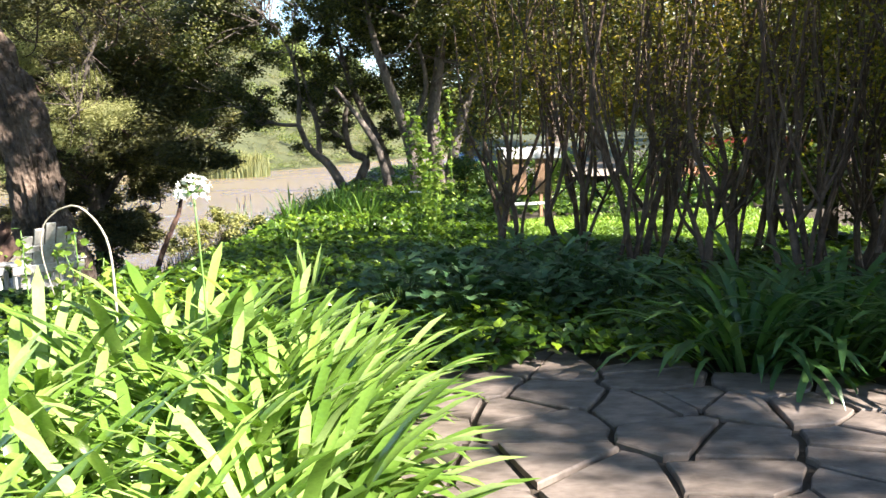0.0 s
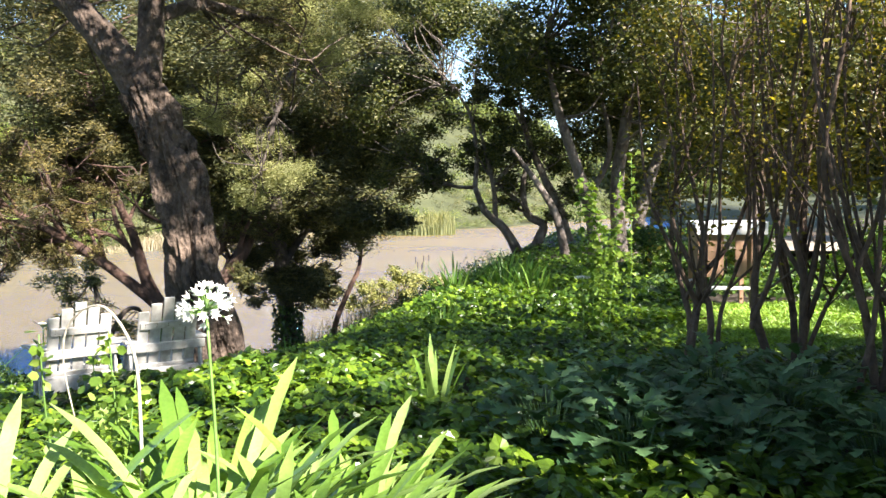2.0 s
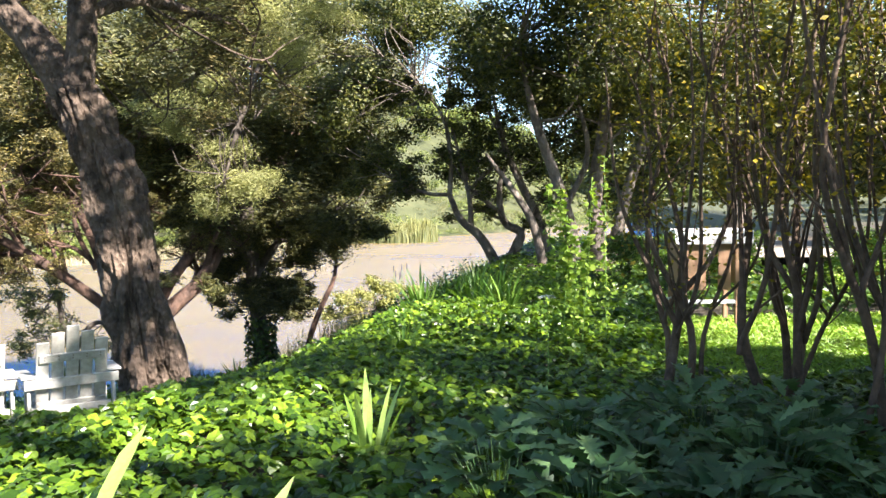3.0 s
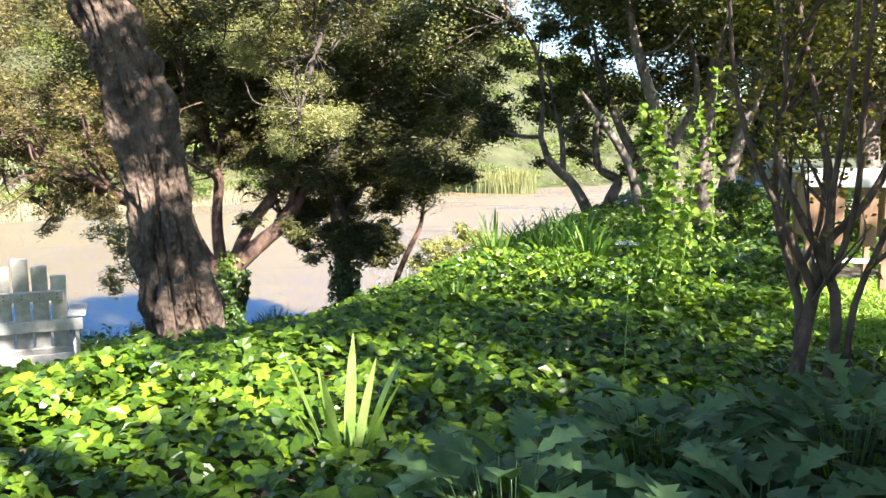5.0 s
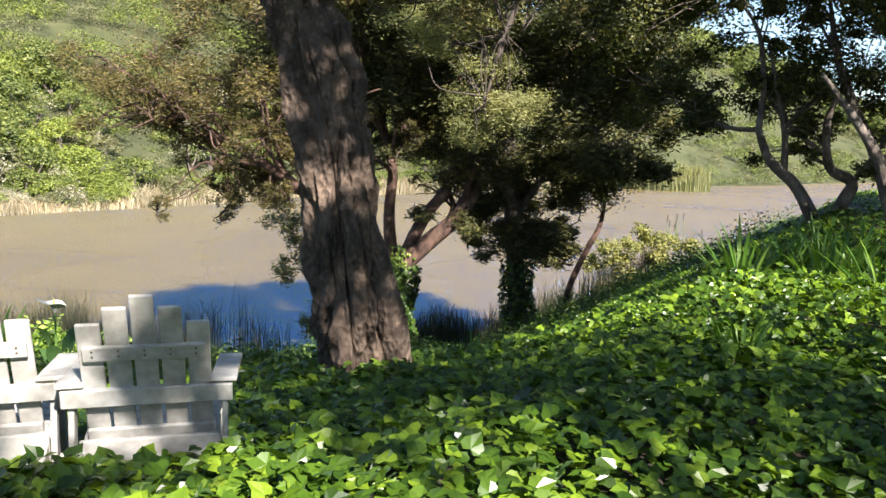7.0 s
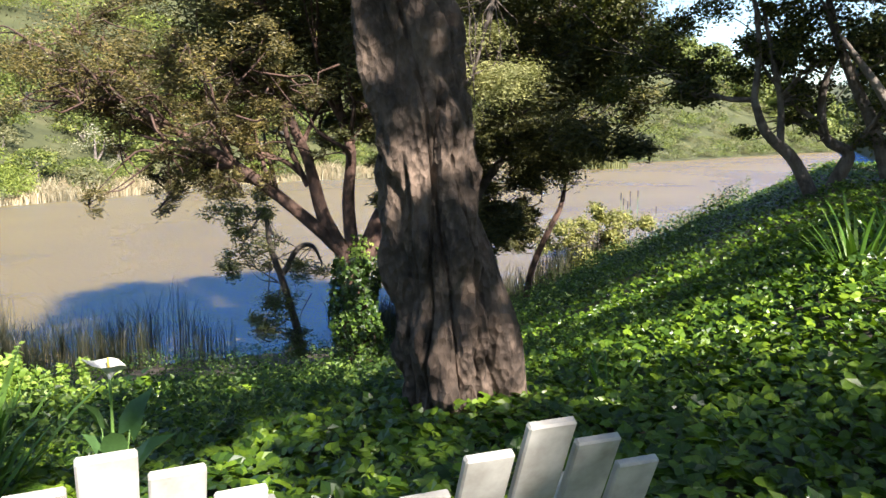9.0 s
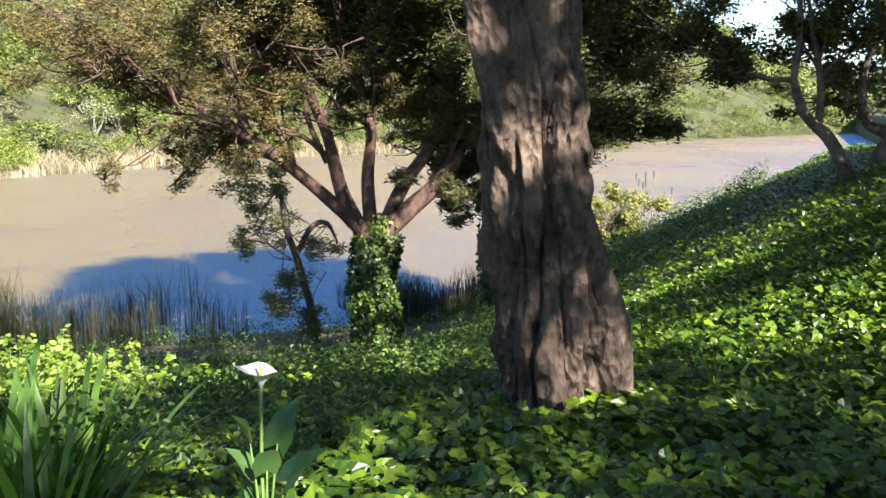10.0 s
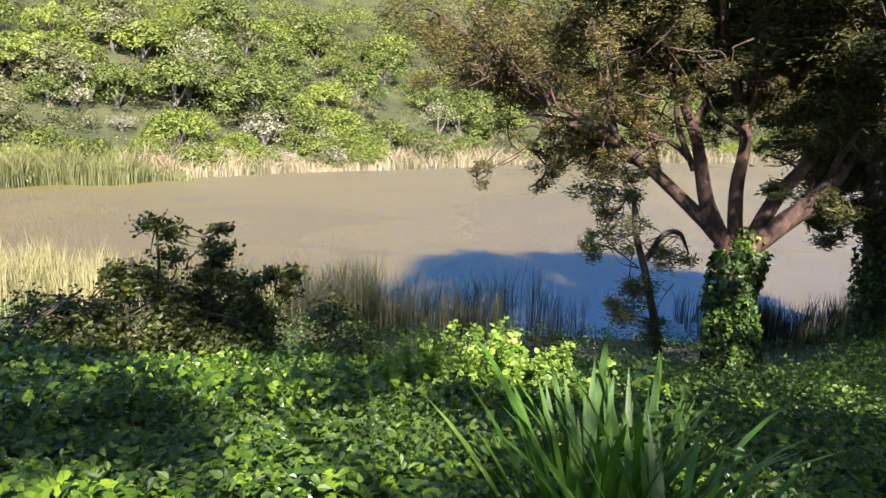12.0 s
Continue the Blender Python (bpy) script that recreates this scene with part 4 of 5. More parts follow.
tree("gold_bush", "low golden-green bush at the shore", (-12.8, 45.4, -6.0),
     ([(-12.8, 45.4, -6.4), (-12.8, 45.4, -4.4)], [0.12, 0.06]), [],
     [(-14.2, 45.1, -3.9, 0.9), (-13.1, 45.5, -3.2, 0.9), (-11.8, 45.9, -3.1, 0.8), (-10.8, 46.1, -3.6, 0.7), (-15.0, 44.8, -4.5, 0.7), (-12.5, 45.6, -4.1, 0.8),
      (-13.6, 45.3, -5.0, 0.9), (-11.6, 45.8, -4.6, 0.8)],
     M_BARKD, M_GOLD, 420, 0.15, 41, tw=2, twr=0.03, category="bush")
tree("shore_sapling", "thin crooked bare-trunked tree by the gold bush", (-14.0, 38.5, -6.2),
     ([(-14.3, 38.4, -6.4), (-14.0, 38.5, -4.6), (-13.4, 38.8, -3.0), (-12.9, 39.0, -1.8), (-12.7, 39.1, 0.2)], [0.17, 0.14, 0.13, 0.1, 0.04]), [],
     [(-12.6, 39.2, 0.2, 0.7), (-13.0, 39.0, -0.6, 0.5)], M_BARKR, M_CYP, 300, 0.15, 42, tw=3, twr=0.03)


# ---- canopy added above view to shade and dapple the garden ----
def canopy(seed, area, step, clear):
    """Flat shading clumps above view over an area, none over the clearings (x, y, r)."""
    g = np.random.default_rng(seed)
    out = []
    for x in np.arange(area[0], area[1], step):
        for y in np.arange(area[2], area[3], step):
            a, b = x + g.uniform(-0.6, 0.6), y + g.uniform(-0.6, 0.6)
            if g.random() < 0.12 or any(math.hypot(a - p, b - q) < r for p, q, r in clear):
                continue
            out.append((a, b, 8.3 + g.uniform(-0.6, 0.8), g.uniform(0.55, 0.95)))
    return out


# Holes in the added canopy, each aimed to let sun onto chosen ground.
CLEAR = [(6.6, 7.2, 1.0), (7.6, 6.6, 0.9), (11.5, 6.2, 1.3), (11.5, 8.0, 1.0), (8.6, -2.8, 1.95), (7.1, 3.8, 0.9), (7.9, 5.0, 0.8), (7.3, 7.4, 0.8), (11.4, 5.0, 1.4), (8.3, 4.2, 1.15), (9.4, 3.7, 1.1), (7.4, -0.6, 1.3), (7.4, 1.6, 1.15), (5.6, 2.4, 0.45), (7.4, 8.4, 1.7), (0.2, 5.2, 1.1), (11.4, 5.2, 0.6), (12.2, 7.0, 1.2), (-4.0, 19.0, 1.5), (8.7, 3.9, 0.8), (1.6, 3.0, 0.85), (3.0, 3.4, 0.55), (7.6, 6.0, 0.7), (-0.4, 2.4, 0.9), (-1.4, 0.4, 0.6), (-4.5, 22.9, 1.2), (10.0, -4.4, 0.9), (9.6, -5.6, 0.8), (5.0, 9.0, 0.7),
         (7.0, -3.3, 1.2), (6.7, 6.8, 0.9), (8.3, 6.2, 0.8), (6.5, 2.8, 0.7), (5.8, 4.9, 0.55), (6.0, 7.0, 0.6), (-0.9, 6.0, 1.0), (-2.1, 3.5, 0.7), (5.2, 14.0, 0.8), (8.6, 11.4, 0.7), (-4.6, 2.0, 0.7)]
# Two added trees that carry the unseen shading canopy.
tree("overhanging_tree", "tall spreading tree added out of view to shade the path", (9.5, 1.5, 0),
     ([(9.5, 1.5, -0.3), (9.5, 1.4, 3.0), (9.4, 1.0, 6.5), (9.5, 0.8, 8.5)], [0.35, 0.28, 0.22, 0.1]),
     [([(9.5, 1.2, 5.0), (7.0, 3.5, 7.4), (4.0, 5.5, 8.2)], [0.18, 0.13, 0.05]), ([(9.5, 1.3, 4.5), (11.5, 0.0, 7.2), (13.5, -1.5, 8.2)], [0.18, 0.12, 0.05]),
      ([(9.4, 1.1, 6.0), (5.0, 1.5, 8.0), (0.0, 2.5, 8.4)], [0.16, 0.12, 0.04])],
     canopy(501, (-9.0, 15.5, -5.5, 7.0), 1.05, CLEAR), M_BARKG, M_OAK, 105, 0.22, 502, tw=1, twr=0.03, sub=12, flat=0.5)
tree("overhanging_tree", "tall spreading tree added so its unseen crown shades the bank", (7.5, 15.0, 0),
     ([(7.5, 15.0, -0.3), (7.4, 15.0, 3.0), (7.0, 15.0, 6.5), (6.8, 15, 8.5)], [0.35, 0.28, 0.22, 0.1]),
     [([(7.2, 15.0, 5.0), (4.0, 15.5, 7.6), (0.5, 16.0, 8.4)], [0.18, 0.13, 0.05]), ([(7.0, 15.0, 6.0), (5.0, 11.5, 8.0), (3.0, 9.5, 8.4)], [0.16, 0.12, 0.04])],
     canopy(503, (-7.0, 14.0, 7.0, 24.0), 1.05, CLEAR + [(13.5, 12.5, 2.5), (11.0, 19.0, 2.2)]), M_BARKG, M_OAK, 70, 0.22, 504, tw=1, twr=0.03, sub=12, flat=0.5)


# ---- thicket of thin stems ----
def thicket(name, label, base, n, height, spread, seed, leafn=900, size=0.045, thick=0.018):
    rng = np.random.default_rng(seed)
    t = thing(name, label, "shrub", base, 0, "thicket shrubs")
    tips = []
    for _ in range(n):
        specs = []
        a = rng.uniform(0, 2 * np.pi)
        d = np.array([math.cos(a), math.sin(a)]) * rng.uniform(0.25, 1.0) * spread
        h = height * rng.uniform(0.7, 1.1)
        b = rng.normal(size=2) * 0.10
        w = rng.normal(size=(4, 2)) * 0.13
        p = [np.array([*b, -0.15])] + [np.array([*(b + d * u ** 0.8 + w[k]), h * u]) for k, u in enumerate((0.15, 0.36, 0.6, 0.8))] + [np.array([*(b + d), h])]
        r = thick * rng.uniform(0.8, 1.9)
        specs.append((p, [r * 1.6, r * 1.35, r * 0.9, r * 0.65, r * 0.45, r * 0.2]))
        tips += [(p[2], 0.25), (p[3], 0.8), (p[4], 1.2), (p[5], 1.2)]
        for _ in range(2):
            a2 = rng.uniform(0, 2 * np.pi)
            d2 = np.array([math.cos(a2), math.sin(a2)]) * spread * rng.uniform(0.5, 1.1)
            s0 = p[1] + (p[2] - p[1]) * rng.uniform(-0.3, 0.6)
            u2 = [s0, s0 + [*(d2 * 0.35 + rng.normal(size=2) * 0.04), h * 0.12], s0 + [*(d2 * 0.6 + rng.normal(size=2) * 0.07), h * 0.36], s0 + [*d2, h * rng.uniform(0.6, 0.78)]]
            specs.append((u2, [r * 0.95, r * 0.8, r * 0.55, r * 0.2]))
            tips += [(u2[2], 0.7), (u2[3], 1.2)]
        for _ in range(9):
            k = rng.integers(1, 5)
            s0 = p[k] + (p[k + 1] - p[k]) * rng.random()
            e = s0 + np.array([*rng.normal(size=2) * 0.28, h * rng.uniform(0.1, 0.28)])
            specs.append(([s0, (s0 + e) / 2 + rng.normal(size=3) * 0.06, e], [r * 0.45, r * 0.32, r * 0.12]))
            tips.append((e, 0.8 if e[2] > 1.4 else 0.15))
        v, f = tubes(specs, 5)
        put("stem", mesh_np("stem", v, f, M_STEM, True), t)
    w = np.array([k for _, k in tips])
    idx = rng.choice(len(tips), leafn, p=w / w.sum())
    p = np.array([q for q, _ in tips])[idx] + rng.normal(size=(leafn, 3)) * [0.20, 0.20, 0.26]
    v, f = leaves(RHOMB, p, rng.normal(size=(leafn, 3)) + [0, 0, 0.4], size * rng.uniform(0.6, 1.4, leafn), rng)
    put("foliage", mesh_np("foliage", v, f, M_MYR), t, "", "stuff")
    return t


THICK = [(0.75, 9.3), (1.55, 8.9), (2.0, 8.1), (2.6, 7.5), (3.3, 8.3), (3.2, 6.8), (4.0, 7.4), (3.9, 6.2), (2.6, 9.5)]
kinds = [thicket("thin_stemmed_shrub", "tall shrub of many thin dark stems with small olive leaves above", (*THICK[k], 0), 4 + k, 4.2 + 0.3 * k, 0.85, 60 + k, 4200) for k in range(3)]
for k, (x, y) in enumerate(THICK[3:]):
    copy_thing(kinds[k % 3], pose(x, y, 0, 0, 0, 77 * k + 20))
rng = np.random.default_rng(77)

# hedge trees added on the sunny side of the path to shade it, the second out of view
tree("hedge_tree", "dense dark evergreen set beside the path to shade it", (5.0, 5.2, 0),
     ([(5.0, 5.2, -0.2), (5.0, 5.2, 2.0), (5.1, 5.1, 5)], [0.16, 0.12, 0.05]), [],
     blob(5.2, 5.9, 2.5, 0.9, 1.3, 2.2, 24, 0.6, 12), M_BARKD, M_OAK, 650, 0.075, 43, tw=2, twr=0.02)
tree("hedge_tree", "dense dark evergreen set beside the path to shade it", (6.2, 3.4, 0),
     ([(6.2, 3.4, -0.2), (6.2, 3.4, 2.0), (6.3, 3.3, 5)], [0.16, 0.12, 0.05]), [],
     blob(6.2, 3.2, 4.0, 1.3, 1.3, 2.6, 24, 0.8, 13), M_BARKD, M_OAK, 500, 0.085, 44, tw=2, twr=0.02)

for x, y, k in ((4.7, 9.5, 0), (5.4, 9.4, 1)):
    tree("hedge_shrub", "dense dark leafy shrub behind the thin-stemmed thicket", (x, y, 0),
         ([(x, y, -0.2), (x, y, 1.5), (x + 0.1, y, 3.4)], [0.08, 0.06, 0.03]), [],
         blob(x, y, 1.8, 0.38, 0.5, 1.7, 22, 0.42, 14 + k), M_BARKD, M_OAK, 900, 0.075, 47 + k, tw=2, twr=0.012, category="shrub")

# ---- strap-leaved plants ----
def blade_mesh(name, length, width, bend, material, seg=7, fold=0.12, tip=0.75):
    """One arching blade growing from the origin up +z and out along +y."""
    v, f = [], []
    y = z = 0.0
    ang = radians(82)
    for k in range(seg + 1):
        u = k / seg
        w = width * (0.65 + 0.5 * math.sin(min(u / tip, 1) * math.pi * 0.6)) * (1 if u < tip else max(0.06, 1 - ((u - tip) / (1 - tip)) ** 2.2))
        v += [(-w, y, z + fold * w), (0, y, z - fold * w), (w, y, z + fold * w)]
        y += math.cos(ang) * length / seg
        z += math.sin(ang) * length / seg
        ang -= bend * (0.4 + 1.2 * u) / seg
    for k in range(seg):
        a = 3 * k
        f += [(a, a + 1, a + 4, a + 3), (a + 1, a + 2, a + 5, a + 4)]
    return mesh_np(name, v, f, material, True)


def strap_plant(name, label, category, at, blades, n, seed, spread=0.10, group="", tilt=(5, 40), scale=(0.7, 1.1)):
    rng = np.random.default_rng(seed)
    t = thing(name, label, category, at, 0, group)
    for k in range(n):
        a = k * 137.5 + rng.uniform(-20, 20)
        out = (k + 0.5) / n
        rad = spread * math.sqrt(out)
        s = rng.uniform(*scale)
        lf = put("leaf", blades[rng.integers(len(blades))], t)
        lean = tilt[0] + (tilt[1] - tilt[0]) * out * rng.uniform(0.7, 1.2)
        px, py = -math.sin(radians(a)) * rad, math.cos(radians(a)) * rad
        lf.matrix_basis = pose(px, py, -0.02, 0, 0, a + rng.uniform(-25, 25)) @ pose(0, 0, 0, -lean, 0, 0) @ Matrix.Diagonal((s, s, s, 1))
    return t


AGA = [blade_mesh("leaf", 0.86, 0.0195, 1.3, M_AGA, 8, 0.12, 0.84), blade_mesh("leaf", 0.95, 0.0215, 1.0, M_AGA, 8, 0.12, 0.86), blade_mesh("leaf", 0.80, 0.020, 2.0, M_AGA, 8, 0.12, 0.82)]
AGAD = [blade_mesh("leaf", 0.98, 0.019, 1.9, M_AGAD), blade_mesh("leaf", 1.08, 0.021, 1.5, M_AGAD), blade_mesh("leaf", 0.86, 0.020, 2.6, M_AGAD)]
IRIS = [blade_mesh("leaf", 0.80, 0.017, 0.45, M_IRIS, 6, 0.1, 0.55), blade_mesh("leaf", 0.95, 0.019, 0.7, M_IRIS, 6, 0.1, 0.55), blade_mesh("leaf", 0.70, 0.017, 0.25, M_IRIS, 6, 0.1, 0.55)]
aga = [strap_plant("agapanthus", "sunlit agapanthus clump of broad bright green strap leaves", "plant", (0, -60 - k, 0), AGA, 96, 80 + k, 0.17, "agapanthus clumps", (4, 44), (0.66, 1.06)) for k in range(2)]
g = np.random.default_rng(4)
spots = []
for yy in np.arange(1.75, 4.9, 0.385):
    for xx in np.arange(-2.7, 0.1, 0.42):
        edge = -0.66 + 0.14 * (yy - 1.5)
        west = -2.75 + 0.36 * (yy - 1.5)
        if west < xx < (edge if yy < 3.7 else -1.0 if yy < 4.6 else -1.6):
            spots.append((xx + g.uniform(-0.12, 0.12), yy + g.uniform(-0.12, 0.12)))
for k, (x, y) in enumerate(spots):
    size = 1.18 if y > 3.4 and x < -1.15 else 1.0
    m = pose(x, y, float(ground_z(x, y)), 0, 0, g.uniform(0, 360)) @ Matrix.Diagonal((size, size, size, 1))
    if k < 2:
        aga[k].matrix_basis = m
    else:
        copy_thing(aga[k % 2], m)
# Clumps beside the stones take the darker copy, coloured for shade.
dag = strap_plant("shaded_agapanthus", "agapanthus clump of arching green leaves coloured dark for the shade beside the stones", "plant", (1.85, 4.75, 0), AGAD, 75, 90, 0.2, "shaded agapanthus clumps")
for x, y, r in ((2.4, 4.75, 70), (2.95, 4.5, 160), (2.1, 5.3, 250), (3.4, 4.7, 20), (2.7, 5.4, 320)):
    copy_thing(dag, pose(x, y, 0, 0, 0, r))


def iris(at, n, seed, s=1.0, tilt=(2, 16), spread=0.08, label="clump of upright sword-shaped iris leaves among the ivy", blades=None):
    return strap_plant("iris_plant", label, "plant", (*at, float(ground_z(*at)) + 0.02), blades or IRIS, n, seed, spread, "iris clumps", tilt, (0.7 * s, 1.1 * s))


IRISW = [blade_mesh("leaf", 0.80, 0.027, 0.20, M_AGA, 6, 0.1, 0.55), blade_mesh("leaf", 0.72, 0.025, 0.35, M_AGA, 6, 0.1, 0.55)]
iris((-1.3, 7.3), 11, 101, 0.80, (2, 17), 0.06, "small clump of pale upright iris leaves in the ivy", IRISW)
iris((-1.2, 12.6), 14, 102, 0.7, (3, 30))
iris((-2.3, 11.9), 16, 103, 0.7, (3, 18))
for k, (x, y) in enumerate([(-2.2, 16.6), (-2.7, 17.2), (-1.9, 17.6), (-3.1, 16.4), (-2.4, 18.2), (-1.5, 15.8)]):
    iris((x, y), 34, 110 + k, 1.0, (3, 34), 0.2)
iris((-5.0, 12.9), 12, 120, 0.7, (10, 50))
iris((-7.9, 9.2), 60, 121, 1.08, (2, 26), 0.25, "large clump of tall iris leaves in front of the lake")
iris((-7.85, 9.55), 50, 122, 1.05, (2, 28), 0.22, "large clump of tall iris leaves in front of the lake")
iris((-7.35, 9.0), 34, 123, 1.0, (4, 30), 0.2, "large clump of tall iris leaves in front of the lake")
iris((-11.6, 9.9), 14, 124, 0.9, (2, 14))


# ---- lobed shade plants ----
def lobed_mesh(name, length, width, material, lobes=4):
    left, right = [], []
    n = lobes * 2
    for k in range(n + 1):
        u = k / n
        w = width * math.sin(math.pi * (0.08 + 0.80 * u)) * (1.0 if k % 2 else 0.42)
        if k == n:
            w = 0.002
        z = 0.25 * length * math.sin(u * 2.0) - 0.10 * length * u * u
        y = length * (u + (0.05 if k % 2 else -0.03))
        left.append((-w, y, z + w * 0.30))
        right.append((w, y, z + w * 0.30))
    mid = [(0, length * k / n, 0.25 * length * math.sin(2.0 * k / n) - 0.10 * length * (k / n) ** 2) for k in range(n + 1)]
    v = left + mid + right
    f = []
    for k in range(n):
        f += [(k, n + 1 + k, n + 2 + k, k + 1), (n + 1 + k, 2 * n + 2 + k, 2 * n + 3 + k, n + 2 + k)]
    return mesh_np(name, v, f, material, True)


LOBED = [lobed_mesh("leaf", 0.30, 0.11, M_ACAN), lobed_mesh("leaf", 0.36, 0.12, M_ACAN, 5), lobed_mesh("leaf", 0.25, 0.10, M_ACAN, 3)]


def lobed_plant(at, n, seed, h=0.5):
    rng = np.random.default_rng(seed)
    t = thing("oakleaf_shrub", "low shade shrub with large lobed blue-green leaves", "plant", at, 0, "oakleaf shrubs")
    specs = []
    for k in range(n):
        a = k * 137.5
        rad = 0.42 * math.sqrt((k + 0.5) / n)
        hh = h * (1.0 - 0.72 * (rad / 0.42) ** 2) * rng.uniform(0.75, 1.1)
        px, py = -math.sin(radians(a)) * rad, math.cos(radians(a)) * rad
        lf = put("leaf", LOBED[rng.integers(3)], t)
        s = rng.uniform(0.42, 0.68)
        lf.matrix_basis = pose(px, py, hh, 0, 0, a + rng.uniform(-30, 30)) @ pose(0, 0, 0, rng.uniform(-20, 25), rng.uniform(-15, 15), 0) @ Matrix.Diagonal((s, s, s, 1))
        specs.append(([np.array([px * 0.2, py * 0.2, 0]), np.array([px * 0.7, py * 0.7, hh * 0.6]), np.array([px, py, hh])], [0.004, 0.003, 0.002]))
    v, f = tubes(specs, 4)
    put("stem_mass", mesh_np("stem_mass", v, f, M_ACAN, True), t, "", "stuff")
    return t


ok0 = [lobed_plant((0.15, 6.0, 0), 88, 131, 0.46), lobed_plant((0.7, 6.1, 0), 88, 132, 0.42)]
for k, (x, y) in enumerate([(-0.35, 6.5), (0.35, 6.7), (1.0, 6.8), (0.0, 7.3), (0.7, 7.5), (1.5, 6.3), (1.3, 7.5)]):
    copy_thing(ok0[k % 2], pose(x, y, 0, 0, 0, 61 * k))


# ---- flowers ----
def agapanthus_flower(at, h, seed):
    rng = np.random.default_rng(seed)
    t = thing("agapanthus_flower", "white round agapanthus flower head on a tall bare green stalk", "flower", at)
    v, f = tube([(0, 0, 0), (0.02, 0.01, h * 0.5), (0, 0, h)], [0.007, 0.006, 0.005], 6)
    put("stalk", mesh_np("stalk", v, f, M_STALK, True), t)
    bmx = [[], []]
    vs, fs, n = [], [], 0
    for k in range(46):
        d = rng.normal(size=3)
        d[2] = abs(d[2]) * 0.9 - 0.25
        d /= np.linalg.norm(d)
        e = np.array([0, 0, h]) + d * rng.uniform(0.05, 0.075)
        v, f = tube([(0, 0, h), e], [0.0018, 0.0014], 4)
        vs.append(v); fs.append(f + n); n += len(v)
        p = np.repeat(e[None], 6, 0)
        ang = np.arange(6) * np.pi / 3
        side = np.cross(d, [0.3, 0.2, 0.9]); side /= np.linalg.norm(side)
        up = np.cross(d, side)
        nor = d[None] * 0.9 - (np.cos(ang)[:, None] * side + np.sin(ang)[:, None] * up)
        tv, tf = LANCE
        for q, m in zip(nor, np.cos(ang)[:, None] * side + np.sin(ang)[:, None] * up):
            y = m * 0.6 + d * 0.8
            y /= np.linalg.norm(y)
            x = np.cross(y, q); x /= np.linalg.norm(x)
            z = np.cross(x, y)
            bmx[0].append((np.stack([x * 1.6, y, z], 1) @ tv.T).T * 0.030 + e)
            bmx[1].append(tf + 4 * len(bmx[1]))
    put("stalk_cluster", mesh_np("stalk_cluster", np.concatenate(vs), np.concatenate(fs), M_STALK), t, "", "stuff")
    put("petals", mesh_np("petals", np.concatenate(bmx[0]), np.concatenate(bmx[1]), M_WHITE), t, "white petals", "stuff")
    return t


agapanthus_flower((-1.22, 3.90, 0), 1.24, 1)


def calla(at, h, face=0):
    t = thing("calla_lily", "white calla lily with a curled spathe and large arrow-shaped leaves", "flower", at, face)
    v, f = tube([(0, 0, 0), (0.02, 0, h * 0.5), (0, 0, h)], [0.009, 0.008, 0.007], 7)
    put("stalk", mesh_np("stalk", v, f, M_STALK, True), t)
    vs, fs = [], []
    for k in range(9):
        u = k / 8
        for m in range(17):
            a = (m / 16 - 0.5) * 2 * math.pi * 0.97
            front = math.cos(a) * 0.5 + 0.5
            r = 0.006 + 0.044 * u ** 1.35
            zz = h - 0.02 + u * (0.072 + 0.03 * front) + 0.012 * u * u * math.cos(3 * a)
            flare = 0.9 + 0.65 * u ** 4
            vs.append((math.sin(a) * r * flare, math.cos(a) * r * flare + 0.035 * u * u * front ** 3, zz + 0.02 * (front - 1) * u))
    for k in range(8):
        for m in range(16):
            a0 = k * 17 + m
            fs.append((a0, a0 + 1, a0 + 18, a0 + 17))
    put("spathe", mesh_np("spathe", vs, fs, M_WHITE, True), t)
    v, f = tube([(0, 0, h + 0.01), (0, 0.003, h + 0.08)], [0.007, 0.005], 6)
    put("spadix", mesh_np("spadix", v, f, M_SPADIX, True), t)
    arrow = mesh_np("leaf", [(0, 0, 0), (0.07, -0.06, 0.01), (0.10, 0.05, 0.02), (0.07, 0.17, 0.01), (0, 0.30, -0.09), (-0.07, 0.17, 0.01), (-0.10, 0.05, 0.02), (-0.07, -0.06, 0.01)],
                    [(0, 1, 2, 3), (0, 3, 4, 5), (0, 5, 6, 7)], M_AGAD, True)
    for k in range(7):
        a, r0, hz, size = k * 2.3, 0.05 + 0.02 * (k % 3), h * (0.40 + 0.055 * k), 0.48 + 0.10 * (k % 3)
        lf = put("leaf", arrow, t)
        lf.matrix_basis = pose(r0 * math.cos(a), r0 * math.sin(a), hz, 0, 0, math.degrees(a) - 90) @ pose(0, 0, 0, 38 + 7 * k, 12 * (k % 3 - 1), 0) @ Matrix.Diagonal((size, size, size, 1))
        st, sf = tube([(0, 0, 0), (0.5 * r0 * math.cos(a), 0.5 * r0 * math.sin(a), hz * 0.6), (r0 * math.cos(a), r0 * math.sin(a), hz)], [0.007, 0.006, 0.004], 5)
        put("leaf_stalk", mesh_np("leaf_stalk", st, sf, M_STALK, True), t)
    return t


calla((-6.39, 9.3, float(ground_z(-6.39, 9.3))), 0.14 - float(ground_z(-6.39, 9.3)), 150)
calla((-14.2, 7.7, float(ground_z(-14.2, 7.7))), 0.75, 90)


